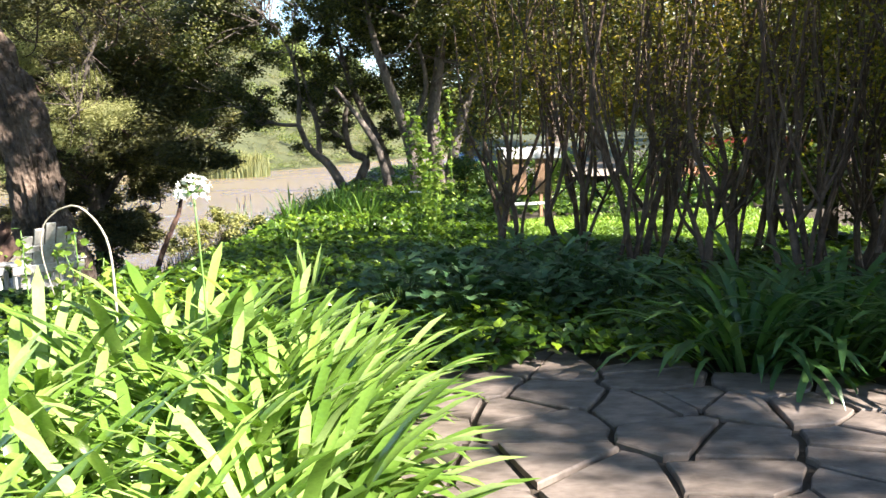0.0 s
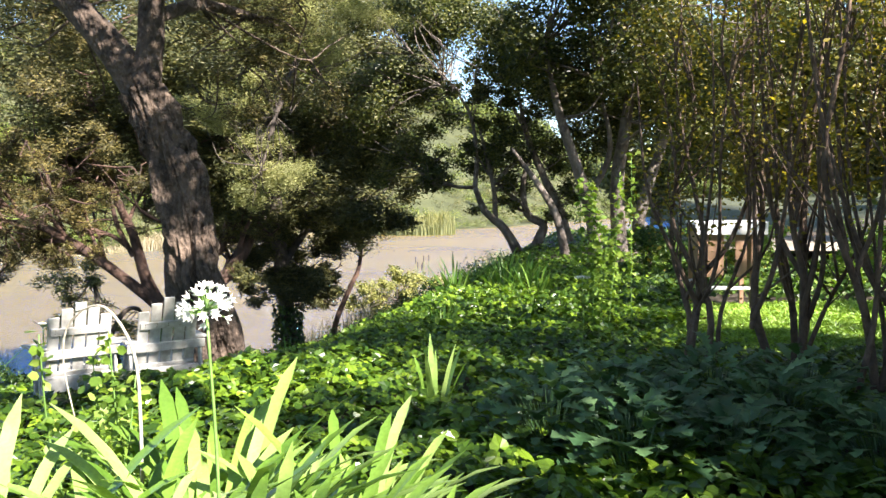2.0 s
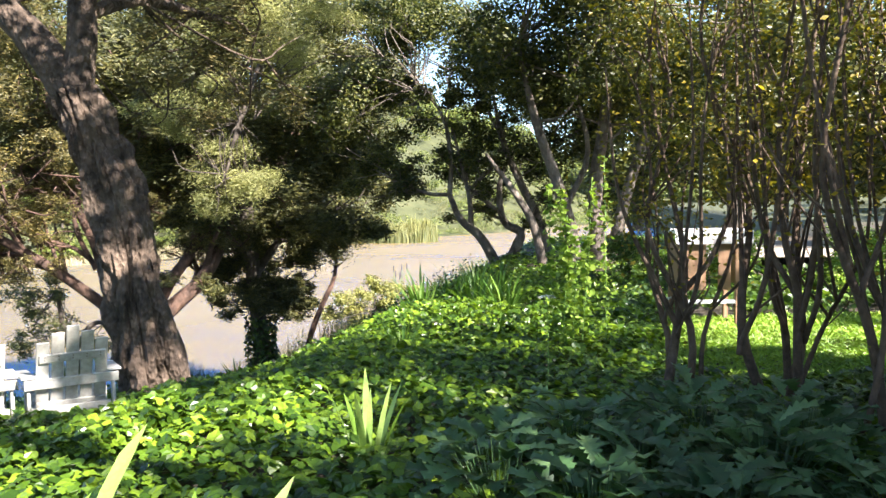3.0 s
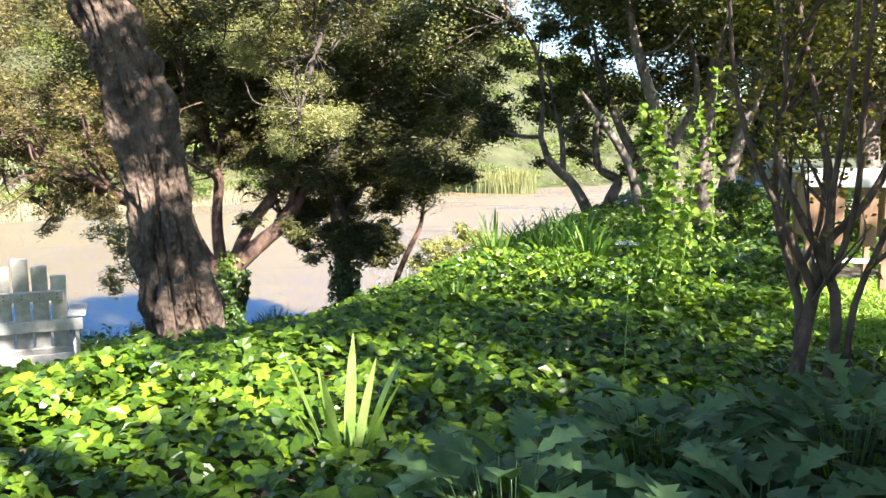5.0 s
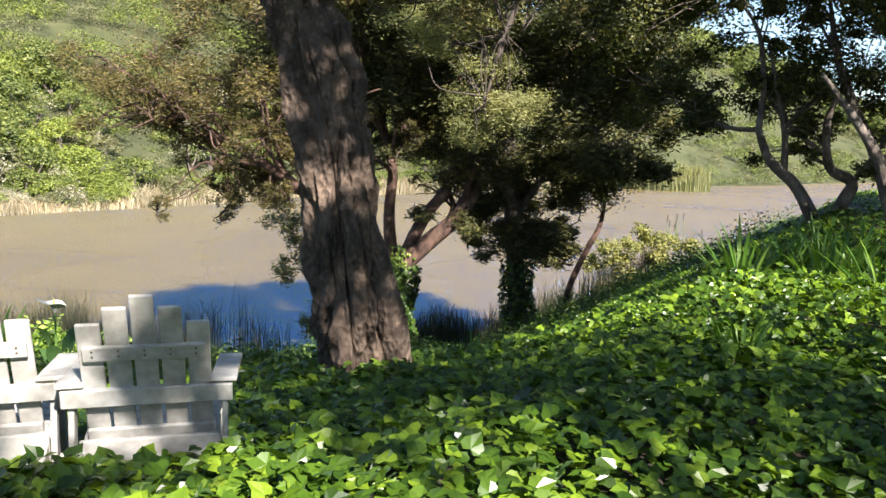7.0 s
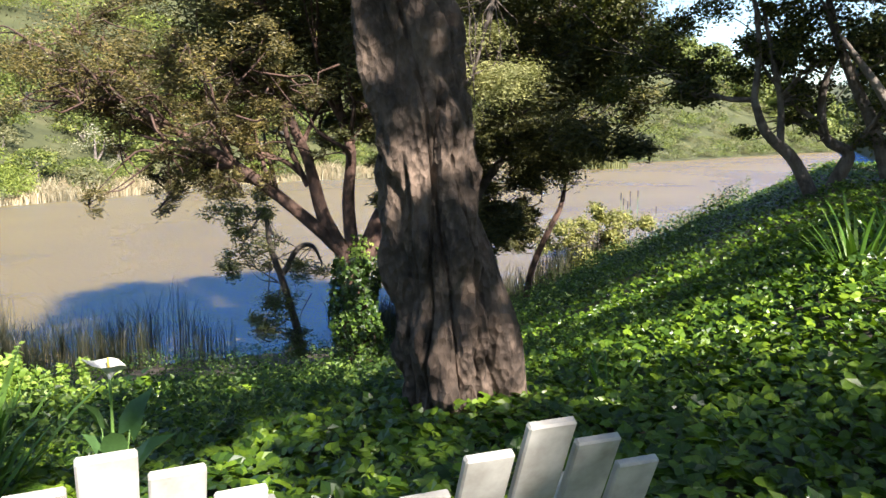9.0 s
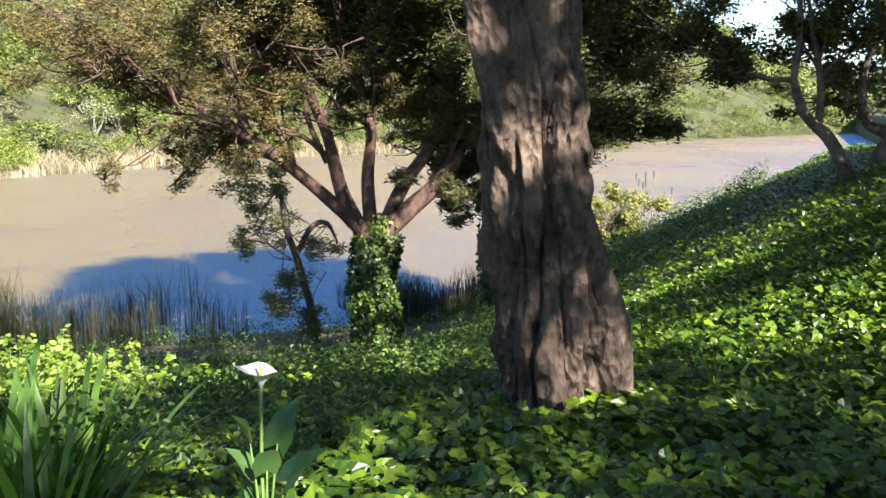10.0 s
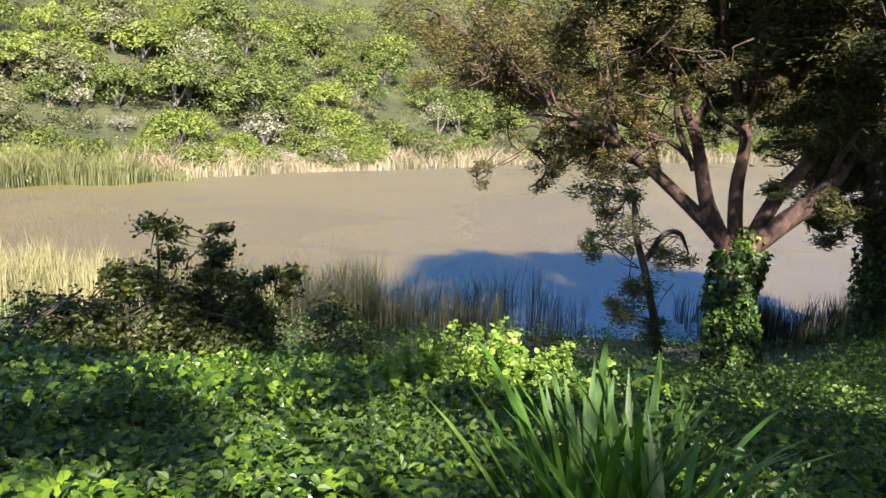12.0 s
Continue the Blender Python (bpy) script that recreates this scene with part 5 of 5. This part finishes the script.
def leafy_spires(at, n, h, seed, material, label, name="leafy_spire_plant", size=0.05, rad=0.35, per=70):
    rng = np.random.default_rng(seed)
    t = thing(name, label, "plant", at)
    specs, p = [], []
    for _ in range(n):
        b = rng.normal(size=2) * rad * 0.5
        hh = h * rng.uniform(0.5, 1.0)
        e = b + rng.normal(size=2) * 0.08
        specs.append(([(*b, 0), (*((b + e) / 2 + rng.normal(size=2) * 0.02), hh * 0.5), (*e, hh)], [0.006, 0.005, 0.003]))
        u = rng.random(per)
        q = np.column_stack([b + (e - b) * u[:, None], u * hh]) + rng.normal(size=(per, 3)) * 0.035 * (1.5 - u[:, None])
        p.append(q)
    v, f = tubes(specs, 5)
    put("stem_mass", mesh_np("stem_mass", v, f, M_STALK, True), t, "", "stuff")
    p = np.concatenate(p)
    v, f = leaves(ROUND, p, rng.normal(size=p.shape) * 0.7 + [0, 0, 1], size * rng.uniform(0.6, 1.3, len(p)), rng)
    put("foliage", mesh_np("foliage", v, f, material), t, "", "stuff")
    return t


leafy_spires((-2.35, 4.95, 0), 7, 1.0, 141, M_LIME, "pale green leafy stems with whitish tips in the sun", rad=0.22)
for k, (x, y) in enumerate([(-11.5, 12.35), (-11.0, 11.9), (-12.1, 12.3), (-11.2, 12.7), (-11.9, 11.7), (-10.6, 12.3)]):
    leafy_spires((x, y, float(ground_z(x, y))), 22 - 2 * k, 1.05 - 0.06 * k, 142 + k, M_LIME, "bright yellow-green sunlit weed with tall spires", rad=0.55, per=110, size=0.06)
leafy_spires((-0.25, 11.7, -0.1), 9, 2.4, 144, M_LIME, "slender yellow-green sapling beside the thicket", "slender_sapling", 0.075, 0.25, 110)

t = thing("dry_stalk", "bent grey dried flower stalk arching over the ivy", "plant", (-1.95, 4.5, 0))
v, f = tube([(0.02, 0.05, 0.1), (0.03, 0.05, 0.62), (0.0, 0.06, 0.95), (-0.16, 0.10, 1.13), (-0.34, 0.14, 1.10)], [0.008, 0.008, 0.007, 0.006, 0.004], 6)
put("stalk", mesh_np("stalk", v, f, M_DEAD, True), t)
v, f = tube([(-0.30, 0.13, 1.11), (-0.40, 0.15, 1.02), (-0.43, 0.16, 0.85), (-0.38, 0.16, 0.6)], [0.005, 0.005, 0.004, 0.003], 6)
put("bent_tip", mesh_np("bent_tip", v, f, M_DEAD, True), t)


def umbel(at, h, seed):
    rng = np.random.default_rng(seed)
    t = thing("umbel_flower", "flat white umbel flower above the ivy", "flower", at)
    v, f = tube([(0, 0, 0), (0.01, 0.01, h * 0.6), (0, 0, h)], [0.005, 0.004, 0.003], 5)
    put("stalk", mesh_np("stalk", v, f, M_STALK, True), t)
    a, r = rng.uniform(0, 6.3, 160), 0.075 * np.sqrt(rng.random(160))
    p = np.stack([r * np.cos(a), r * np.sin(a), h + 0.03 - r * r * 3], 1)
    v, f = leaves(ROUND, p, rng.normal(size=p.shape) * 0.3 + [0, 0, 1], 0.014, rng)
    put("bloom", mesh_np("bloom", v, f, M_WHITE), t, "white florets", "stuff")


umbel((-0.3, 9.05, 0), 0.82, 5)
umbel((0.75, 9.6, 0), 0.75, 6)

# dark leafy shrub on the slope
bx, by = -17.0, 10.6
bz = float(ground_z(bx, by))
tree("slope_shrub", "dark shrub with tall bare-stemmed tufts on the slope", (bx, by, bz),
     ([(bx, by, bz - 0.2), (bx + 0.1, by, bz + 1.0), (bx + 0.2, by + 0.1, bz + 1.8)], [0.06, 0.04, 0.02]),
     [([(bx + 0.2, by + 0.3, bz), (bx + 0.3, by + 0.4, bz + 1.2), (bx + 0.3, by + 0.4, bz + 2.3)], [0.04, 0.03, 0.015]),
      ([(bx + 0.5, by + 0.9, bz), (bx + 0.6, by + 1.0, bz + 1.0), (bx + 0.7, by + 1.0, bz + 2.1)], [0.04, 0.03, 0.015]),
      ([(bx + 0.9, by + 1.8, bz), (bx + 0.9, by + 1.9, bz + 0.9), (bx + 1.0, by + 1.9, bz + 1.5)], [0.03, 0.02, 0.01])],
     [(bx - 0.3, by - 0.4, bz + 1.0, 0.7), (bx, by, bz + 0.5, 0.9), (bx + 0.4, by + 0.8, bz + 0.9, 0.7), (bx + 0.9, by + 1.5, bz + 0.4, 0.8), (bx - 0.6, by - 1.4, bz + 0.3, 0.8),
      (bx - 0.9, by - 2.4, bz + 0.1, 0.7), (bx + 0.3, by + 0.4, bz + 2.2, 0.3), (bx + 0.3, by + 0.4, bz + 1.6, 0.4), (bx + 0.7, by + 1.0, bz + 2.0, 0.35), (bx + 0.7, by + 1.0, bz + 1.5, 0.4), (bx + 0.2, by, bz + 1.6, 0.4), (bx + 1.0, by + 1.9, bz + 1.3, 0.4),
      (bx + 1.4, by + 2.6, bz + 0.3, 0.7), (bx + 0.6, by - 1.0, bz + 0.6, 0.9), (bx - 0.2, by - 2.6, bz + 0.4, 0.9), (bx - 0.9, by - 3.8, bz + 0.3, 0.8),
      (bx + 1.2, by + 0.6, bz + 0.3, 0.8), (bx + 0.6, by + 1.2, bz + 0.8, 0.7)],
     M_BARKD, M_OAK, 1500, 0.085, 46, tw=4, twr=0.012, category="bush")


# ---- chairs ----
def board(name, size, at, rot, parent, label="", top_round=0.0):
    """A board with bevelled edges, its centre at the place given."""
    bm = bmesh.new()
    bmesh.ops.create_cube(bm, size=1)
    bmesh.ops.scale(bm, vec=size, verts=bm.verts)
    bmesh.ops.bevel(bm, geom=bm.edges[:], offset=0.004, segments=1, affect="EDGES")
    if top_round:
        for q in bm.verts:
            if q.co.z > 0:
                q.co.z -= top_round * (abs(q.co.x) / (size[0] / 2)) ** 2
    ob = part(name, bm, M_PAINT, parent, label)
    ob.matrix_basis = pose(*at, *rot)
    return ob


def garden_chair(at, rz):
    """Faces +y; the back leans to -y."""
    c = thing("garden_chair", "weathered white-painted wooden slatted garden armchair seen from behind, in the ivy", "chair", at, rz, "garden chairs")
    lean = 24
    hts = (0.66, 0.74, 0.80, 0.74, 0.66)
    for k in range(5):
        x = (k - 2) * 0.111
        h = hts[k]
        a = radians(lean)
        cz, cy = 0.24 + h / 2 * math.cos(a), -0.13 - h / 2 * math.sin(a)
        s = board("back_slat", (0.096, 0.02, h), (x, cy, cz), (lean, 0, -(k - 2) * 0.2), c, "", 0.012)
    def on_back(u, off):
        a = radians(lean)
        return (0.24 + u * math.cos(a), -0.13 - u * math.sin(a) - off)
    for u, w, hh, nm in ((0.50, 0.50, 0.075, "upper_back_rail"),):
        z, y = on_back(u, 0.024)
        r = board(nm, (w, 0.022, hh), (0, y, z), (lean, 0, 0), c)
        for k in range(5):
            for dz in (-0.014, 0.014):
                bmn = bmesh.new()
                bmesh.ops.create_cone(bmn, segments=8, radius1=0.0045, radius2=0.0045, depth=0.003, cap_ends=True)
                sc = part("screw", bmn, M_NAIL, r)
                sc.matrix_basis = pose((k - 2) * 0.105, -0.0125, dz + 0.004, 90, 0, 0)
    z, y = on_back(0.26, 0.03)
    board("arm_rail", (0.72, 0.028, 0.085), (0, y - 0.005, z), (lean * 0.5, 0, 0), c)
    zb, yb = on_back(0.04, 0.026)
    board("lower_back_rail", (0.54, 0.022, 0.07), (0, yb, zb), (lean, 0, 0), c)
    board("back_stretcher", (0.60, 0.024, 0.15), (0, yb - 0.045, 0.195), (6, 0, 0), c)
    for sx in (-1, 1):
        board("armrest", (0.115, 0.52, 0.022), (sx * 0.335, -0.04, z + 0.050), (-3, 0, sx * -3), c)
        board("front_leg", (0.03, 0.09, 0.44), (sx * 0.31, 0.14, 0.22), (0, 0, 0), c)
        board("back_leg", (0.026, 0.075, 0.44), (sx * 0.325, y + 0.04, 0.22), (-6, 0, 0), c)
        board("side_rail", (0.026, 0.66, 0.10), (sx * 0.285, -0.10, 0.20), (12, 0, 0), c)
    for k in range(6):
        board("seat_slat", (0.56, 0.062, 0.02), (0, -0.10 + k * 0.068, 0.25 + k * 0.014), (12, 0, 0), c)
    return c


ch = garden_chair((-4.36, 8.48, -0.275), 45)
copy_thing(ch, pose(-5.0, 8.03, -0.28, 0, 0, 49))

# ---- lawn, table and far things beyond the thicket ----
cover("lawn", 48000, (0.6, 6.0, 9.8, 15.6), LANCE, 0.085, 0.03, M_GRASS, "bright sunlit lawn", 16, 0.9)
cover("border_weeds", 14000, (0.5, 14, 15.4, 23), ROUND, 0.12, 0.3, M_UNDER, "low green plants behind the lawn", 17, 0.8)


def box_part(name, size, at, material, parent, rot=(0, 0, 0), bev=0.006, label=""):
    bm = bmesh.new()
    bmesh.ops.create_cube(bm, size=1)
    bmesh.ops.scale(bm, vec=size, verts=bm.verts)
    bmesh.ops.bevel(bm, geom=bm.edges[:], offset=bev, segments=2, affect="EDGES")
    ob = part(name, bm, material, parent, label)
    ob.matrix_basis = pose(*at, *rot)
    return ob


tb = thing("garden_table", "small timber garden table with a white cloth on the lawn", "table", (1.4, 13.4, 0), 8)
box_part("tabletop", (0.95, 0.7, 0.04), (0.05, 0, 1.20), M_TOP, tb)
box_part("cloth_skirt", (0.97, 0.012, 0.17), (0.05, -0.358, 1.13), M_TOP, tb, bev=0.003)
for sx in (-1, 1):
    for sy in (-1, 1):
        box_part("leg", (0.06, 0.06, 1.17), (sx * 0.36, sy * 0.27, 0.6), M_WOOD, tb)
    box_part("side_panel", (0.025, 0.48, 0.55), (sx * 0.36, 0, 0.80), M_WOOD, tb)
box_part("front_panel", (0.30, 0.025, 0.62), (-0.18, -0.27, 0.76), M_WOOD, tb)
box_part("front_panel", (0.16, 0.025, 0.62), (0.20, -0.27, 0.76), M_WOOD, tb)
box_part("stretcher", (0.70, 0.05, 0.05), (0, -0.27, 0.30), M_TOP, tb)

g = np.random.default_rng(52)
wall = thing("low_wall", "low pinkish brick wall edging the terrace beyond the lawn", "wall", (10.5, 24.0, 0))
for row in range(4):
    for k in range(34):
        b = box_part("brick", (0.215, 0.10, 0.065), (-3.9 + k * 0.228 + (row % 2) * 0.11, 0, 0.035 + row * 0.075), M_POT, wall, bev=0.004) if row == 0 and k == 0 else put("brick", wall.children[0].data, wall)
        b.matrix_basis = pose(-3.9 + k * 0.228 + (row % 2) * 0.11, g.uniform(-0.004, 0.004), 0.035 + row * 0.075)
bm = bmesh.new()
for x, y in ((2, 24.6), (40, 24.6), (44, 33), (3, 33)):
    bm.verts.new((x, y, 0.06))
bm.faces.new(bm.verts)
terrace = part("terrace", bm, M_GRAVEL, None, "pale sunlit gravel terrace")
tagged(terrace, kind="structure")
for k, (x, y, r) in enumerate([(4.2, 17.2, 0.8), (6.2, 16.4, 0.9), (8.0, 17.6, 1.0), (2.6, 18.6, 0.8), (9.8, 15.2, 1.0), (5.2, 19.4, 1.0), (7.4, 20.6, 1.0), (0.6, 20.0, 0.8)]):
    tree("garden_shrub", "rounded leafy garden shrub behind the lawn", (x, y, 0),
         ([(x, y, -0.1), (x, y, 0.5 * r)], [0.05, 0.03]), [], blob(x, y, 0.55 * r, r * 0.6, r * 0.6, 0.4 * r, 9, 0.4 * r, 600 + k), M_BARKD, M_LIME if k % 3 == 0 else M_UNDER, 1100, 0.07, 610 + k, tw=2, twr=0.008, category="shrub")
car = thing("parked_car", "red car parked far off beyond the thicket", "car", (13.5, 34.0, 0.06), 70)
box_part("body", (1.75, 4.2, 0.62), (0, 0, 0.62), M_RED, car, bev=0.16)
box_part("cabin", (1.45, 2.1, 0.55), (0, -0.2, 1.15), M_GLASSD, car, bev=0.20)
for sx in (-1, 1):
    for sy in (-1, 1):
        bm = bmesh.new()
        bmesh.ops.create_cone(bm, segments=20, radius1=0.31, radius2=0.31, depth=0.2, cap_ends=True)
        wh = part("wheel", bm, M_TYRE, car)
        wh.matrix_basis = pose(sx * 0.80, sy * 1.3, 0.31, 0, 90, 0)

# far bank of shrubs to the east and north
g = np.random.default_rng(8)
for k, (x, y, s) in enumerate([(10, 52, 1.5), (16, 50, 1.3), (22, 44, 1.4), (2, 56, 1.3), (27, 36, 1.3), (12, 30, 1.0), (19, 22, 1.0), (20, 13, 1.0), (21, 5, 0.9), (22, -5, 0.9), (17, -15, 1.0), (3, -16, 1), (-8, -12, 1), (-19, -6, 1)]):
    tree("garden_tree", "tall leafy tree standing at the edge of the garden", (x, y, -0.2),
         ([(x, y, -0.4), (x, y, 3 * s), (x, y, 6 * s)], [0.3 * s, 0.22 * s, 0.1]), [],
         blob(x, y, 4.6 * s, 3.4 * s, 3.0 * s, 3.6 * s, 22, 1.6 * s, 200 + k), M_BARKG, M_OAK if k % 2 else M_MYR, 55 if k < 7 else 22, 0.34 if k < 7 else 0.5, 210 + k, tw=1, twr=0.05)

# ---- far hillside ----
def hill_bush(name, label, leaf, seed, r=2.6, tall=1.0, fine=0.24, dens=185):
    """Domed crown of overlapping leafy cushions on a short forked trunk."""
    t = thing(name, label, "tree", (-150, 60, 0), 0, "hillside trees")
    v, f = tubes([([(0, 0, -0.8), (0.1, 0, 0.8), (0.2, 0.1, 1.9 * tall)], [0.22, 0.17, 0.07]), ([(0.05, 0, 0.3), (-0.6, 0.4, 1.3), (-0.9, 0.6, 1.9 * tall)], [0.14, 0.10, 0.05])], 6)
    put("trunk", mesh_np("trunk", v, f, M_BARKG, True), t)
    g = np.random.default_rng(seed)
    cl = []
    for k in range(24):
        a = k * 2.4
        u = math.sqrt((k + 0.5) / 24)
        cl.append((r * 0.8 * u * math.cos(a) + g.normal() * 0.15, r * 0.8 * u * math.sin(a) + g.normal() * 0.15, tall * (2.5 * math.sqrt(max(0.0, 1 - (0.93 * u) ** 2)) + 0.1) + g.normal() * 0.16, 0.72 * g.uniform(0.75, 1.2) * r / 2.6))
    put("crown", crown_mesh("crown", cl, dens, fine, leaf, seed, RHOMB, 5, 0.8, (0, 0, 0), True), t)
    return t


M_HILL4 = leaf_mat("far_bright_leaf", (0.11, 0.15, 0.022), (0.20, 0.245, 0.04), (0.32, 0.36, 0.08), 0.6, 0.3, 0.25)
kinds = [hill_bush("hillside_tree", "round green tree on the far hillside", M_HILL, 300), hill_bush("hillside_tree", "broad green tree on the far hillside", M_HILL, 301, 3.2, 1.2),
         hill_bush("hillside_tree", "olive-green tree on the far hillside", M_HILL2, 302, 2.6, 1.1), hill_bush("pale_shrub", "pale grey-white flowering shrub on the far hillside", M_HILL3, 303, 1.7, 0.7, 0.2, 150),
         hill_bush("hillside_tree", "bright yellow-green tree on the far hillside", M_HILL4, 304, 2.8, 1.0), hill_bush("hillside_tree", "thin grey-brown half-bare tree on the far hillside", M_HILL3, 305, 2.3, 1.3, 0.16, 60)]
used = set()
for k in range(340):
    far = g.uniform(3.5, 13) if k < 120 else 13 + 50 * g.random() ** 1.1
    y = g.uniform(-30, 175 + 0.8 * far)
    x = float(far_shore_x(np.array(y))) - far
    which = int(g.choice(6, p=[0.26, 0.22, 0.18, 0.06, 0.22, 0.06])) if far > 20 else int(g.choice(6, p=[0.22, 0.10, 0.18, 0.22, 0.20, 0.08]))
    s = g.uniform(0.95, 1.7) * (0.95 if far < 14 else 1.45)
    m = pose(x, y, float(ground_z(x, y)) - 0.3, 0, 0, g.uniform(0, 360)) @ Matrix.Diagonal((s, s, s * g.uniform(0.85, 1.15), 1))
    ob = kinds[which]
    if which in used:
        ob = copy_thing(ob, pose(0, 0, 0))
    used.add(which)
    ob.matrix_basis = m

# the woods higher up, too many to count
for leaf, seed, n in ((M_HILL, 420, 210), (M_HILL4, 421, 130), (M_HILL2, 422, 130)):
    clumps = []
    for k in range(n):
        far = g.uniform(48, 135)
        y = g.uniform(-30, 190 + 0.9 * far)
        x = float(far_shore_x(np.array(y))) - far
        z, s = float(ground_z(x, y)), g.uniform(1.4, 2.4)
        for a in range(11):
            u = math.sqrt((a + 0.5) / 11)
            clumps.append((x + 2.2 * s * u * math.cos(a * 2.4), y + 2.2 * s * u * math.sin(a * 2.4), z + s * 2.4 * math.sqrt(max(0.0, 1 - (0.9 * u) ** 2)) + g.normal() * 0.2, s * g.uniform(0.8, 1.1)))
    put("upper_woods", crown_mesh("upper_woods", clumps, 14, 0.45, leaf, seed, RHOMB, 4, 0.8, (0, 0, 0), True), None, "green treetops covering the upper hillside", "stuff", "woods")

for leaf, seed, n, low in ((M_HILL, 410, 440, 0), (M_HILL2, 411, 160, 0), (M_HILL2, 412, 420, 1), (M_HILL, 413, 260, 1)):
    clumps = []
    for k in range(n):
        y = g.uniform(-60, 420)
        far = 3.5 + 40 * g.random() ** 1.6 if low else (g.uniform(90, 170) if y < 165 else 3 + 130 * g.random())
        x = float(far_shore_x(np.array(y))) - far
        for _ in range(4):
            clumps.append((x + g.normal() * 2.2, y + g.normal() * 2.2, float(ground_z(x, y)) + (g.uniform(0.2, 1.2) if low else g.uniform(0.8, 4.2)), g.uniform(1.4, 2.8) * (0.6 if low else 1)))
    put("hillside_woods", crown_mesh("hillside_woods", clumps, 38 if low else 20, 0.34 if low else 0.55, leaf, seed, RHOMB, 4, 0.8, (0, 0, 0), True), None, "dense green and olive woods covering the far hillside", "stuff", "woods")

clumps = []
for k in range(200):
    y = 418 + 70 * g.random() ** 1.6
    x = g.uniform(-160, 110)
    clumps.append((x, y, float(ground_z(x, y)) + g.uniform(2, 9), g.uniform(4, 8)))
for k in range(150):
    y = g.uniform(60, 420)
    x = g.uniform(8, 30) + 0.22 * y
    clumps.append((x, y, g.uniform(3, 9), g.uniform(3, 5)))
put("far_woods", crown_mesh("far_woods", clumps, 14, 1.5, M_HILL, 400, RHOMB, 4, 0.8, (0, 0, 0), True), None, "green woods at the far end of the lake", "stuff", "woods")


# ---- flagstones ----
def clip_poly(poly, p, n):
    """Keeps the side of the polygon where (q - p) . n <= 0."""
    out = []
    for k in range(len(poly)):
        a, b = poly[k], poly[(k + 1) % len(poly)]
        da, db = (a - p) @ n, (b - p) @ n
        if da <= 0:
            out.append(a)
        if da * db < 0:
            out.append(a + (b - a) * da / (da - db))
    return out


path = thing("flagstone_path", "path of irregular grey-brown flagstones with dark joints", "path")
tagged(path, kind="structure")
g = np.random.default_rng(19)
seeds = []
for xx in np.arange(-0.8, 5.6, 0.46):
    for yy in np.arange(-2.2, 5.4, 0.38):
        seeds.append((xx + g.uniform(-0.25, 0.25), yy + g.uniform(-0.21, 0.21)))
seeds = np.array(seeds)
for k, s in enumerate(seeds):
    if keep_out(s[0], s[1]) > 1.18:
        continue
    poly = [s + np.array(d) for d in ((-1, -1), (1, -1), (1, 1), (-1, 1))]
    for o in seeds[np.argsort(np.hypot(*(seeds - s).T))[1:16]]:
        d = o - s
        l = np.linalg.norm(d)
        poly = clip_poly(poly, s + d * 0.5 - d / l * g.uniform(0.009, 0.026), d / l)
    if len(poly) < 3:
        continue
    pts = []
    for a, b in zip(poly, poly[1:] + poly[:1]):
        if np.linalg.norm(b - a) < 0.02:
            continue
        pts += [a + g.normal(size=2) * 0.004, (a + b) / 2 + g.normal(size=2) * 0.010]
    if len(pts) < 4:
        continue
    z = 0.030 + g.uniform(-0.006, 0.006)
    bm = bmesh.new()
    top = [bm.verts.new((*(s + (p - s) * 0.975 - s), z)) for p in pts]
    mid = [bm.verts.new((*(p - s), z - 0.008)) for p in pts]
    low = [bm.verts.new((*(p - s), -0.03)) for p in pts]
    bm.faces.new(top)
    for a in range(len(pts)):
        b = (a + 1) % len(pts)
        bm.faces.new((mid[a], mid[b], top[b], top[a]))
        bm.faces.new((low[a], low[b], mid[b], mid[a]))
    st = part("flagstone", bm, M_STONE, path)
    st.matrix_basis = pose(s[0], s[1], 0, g.uniform(-0.6, 0.6), g.uniform(-0.6, 0.6), 0)
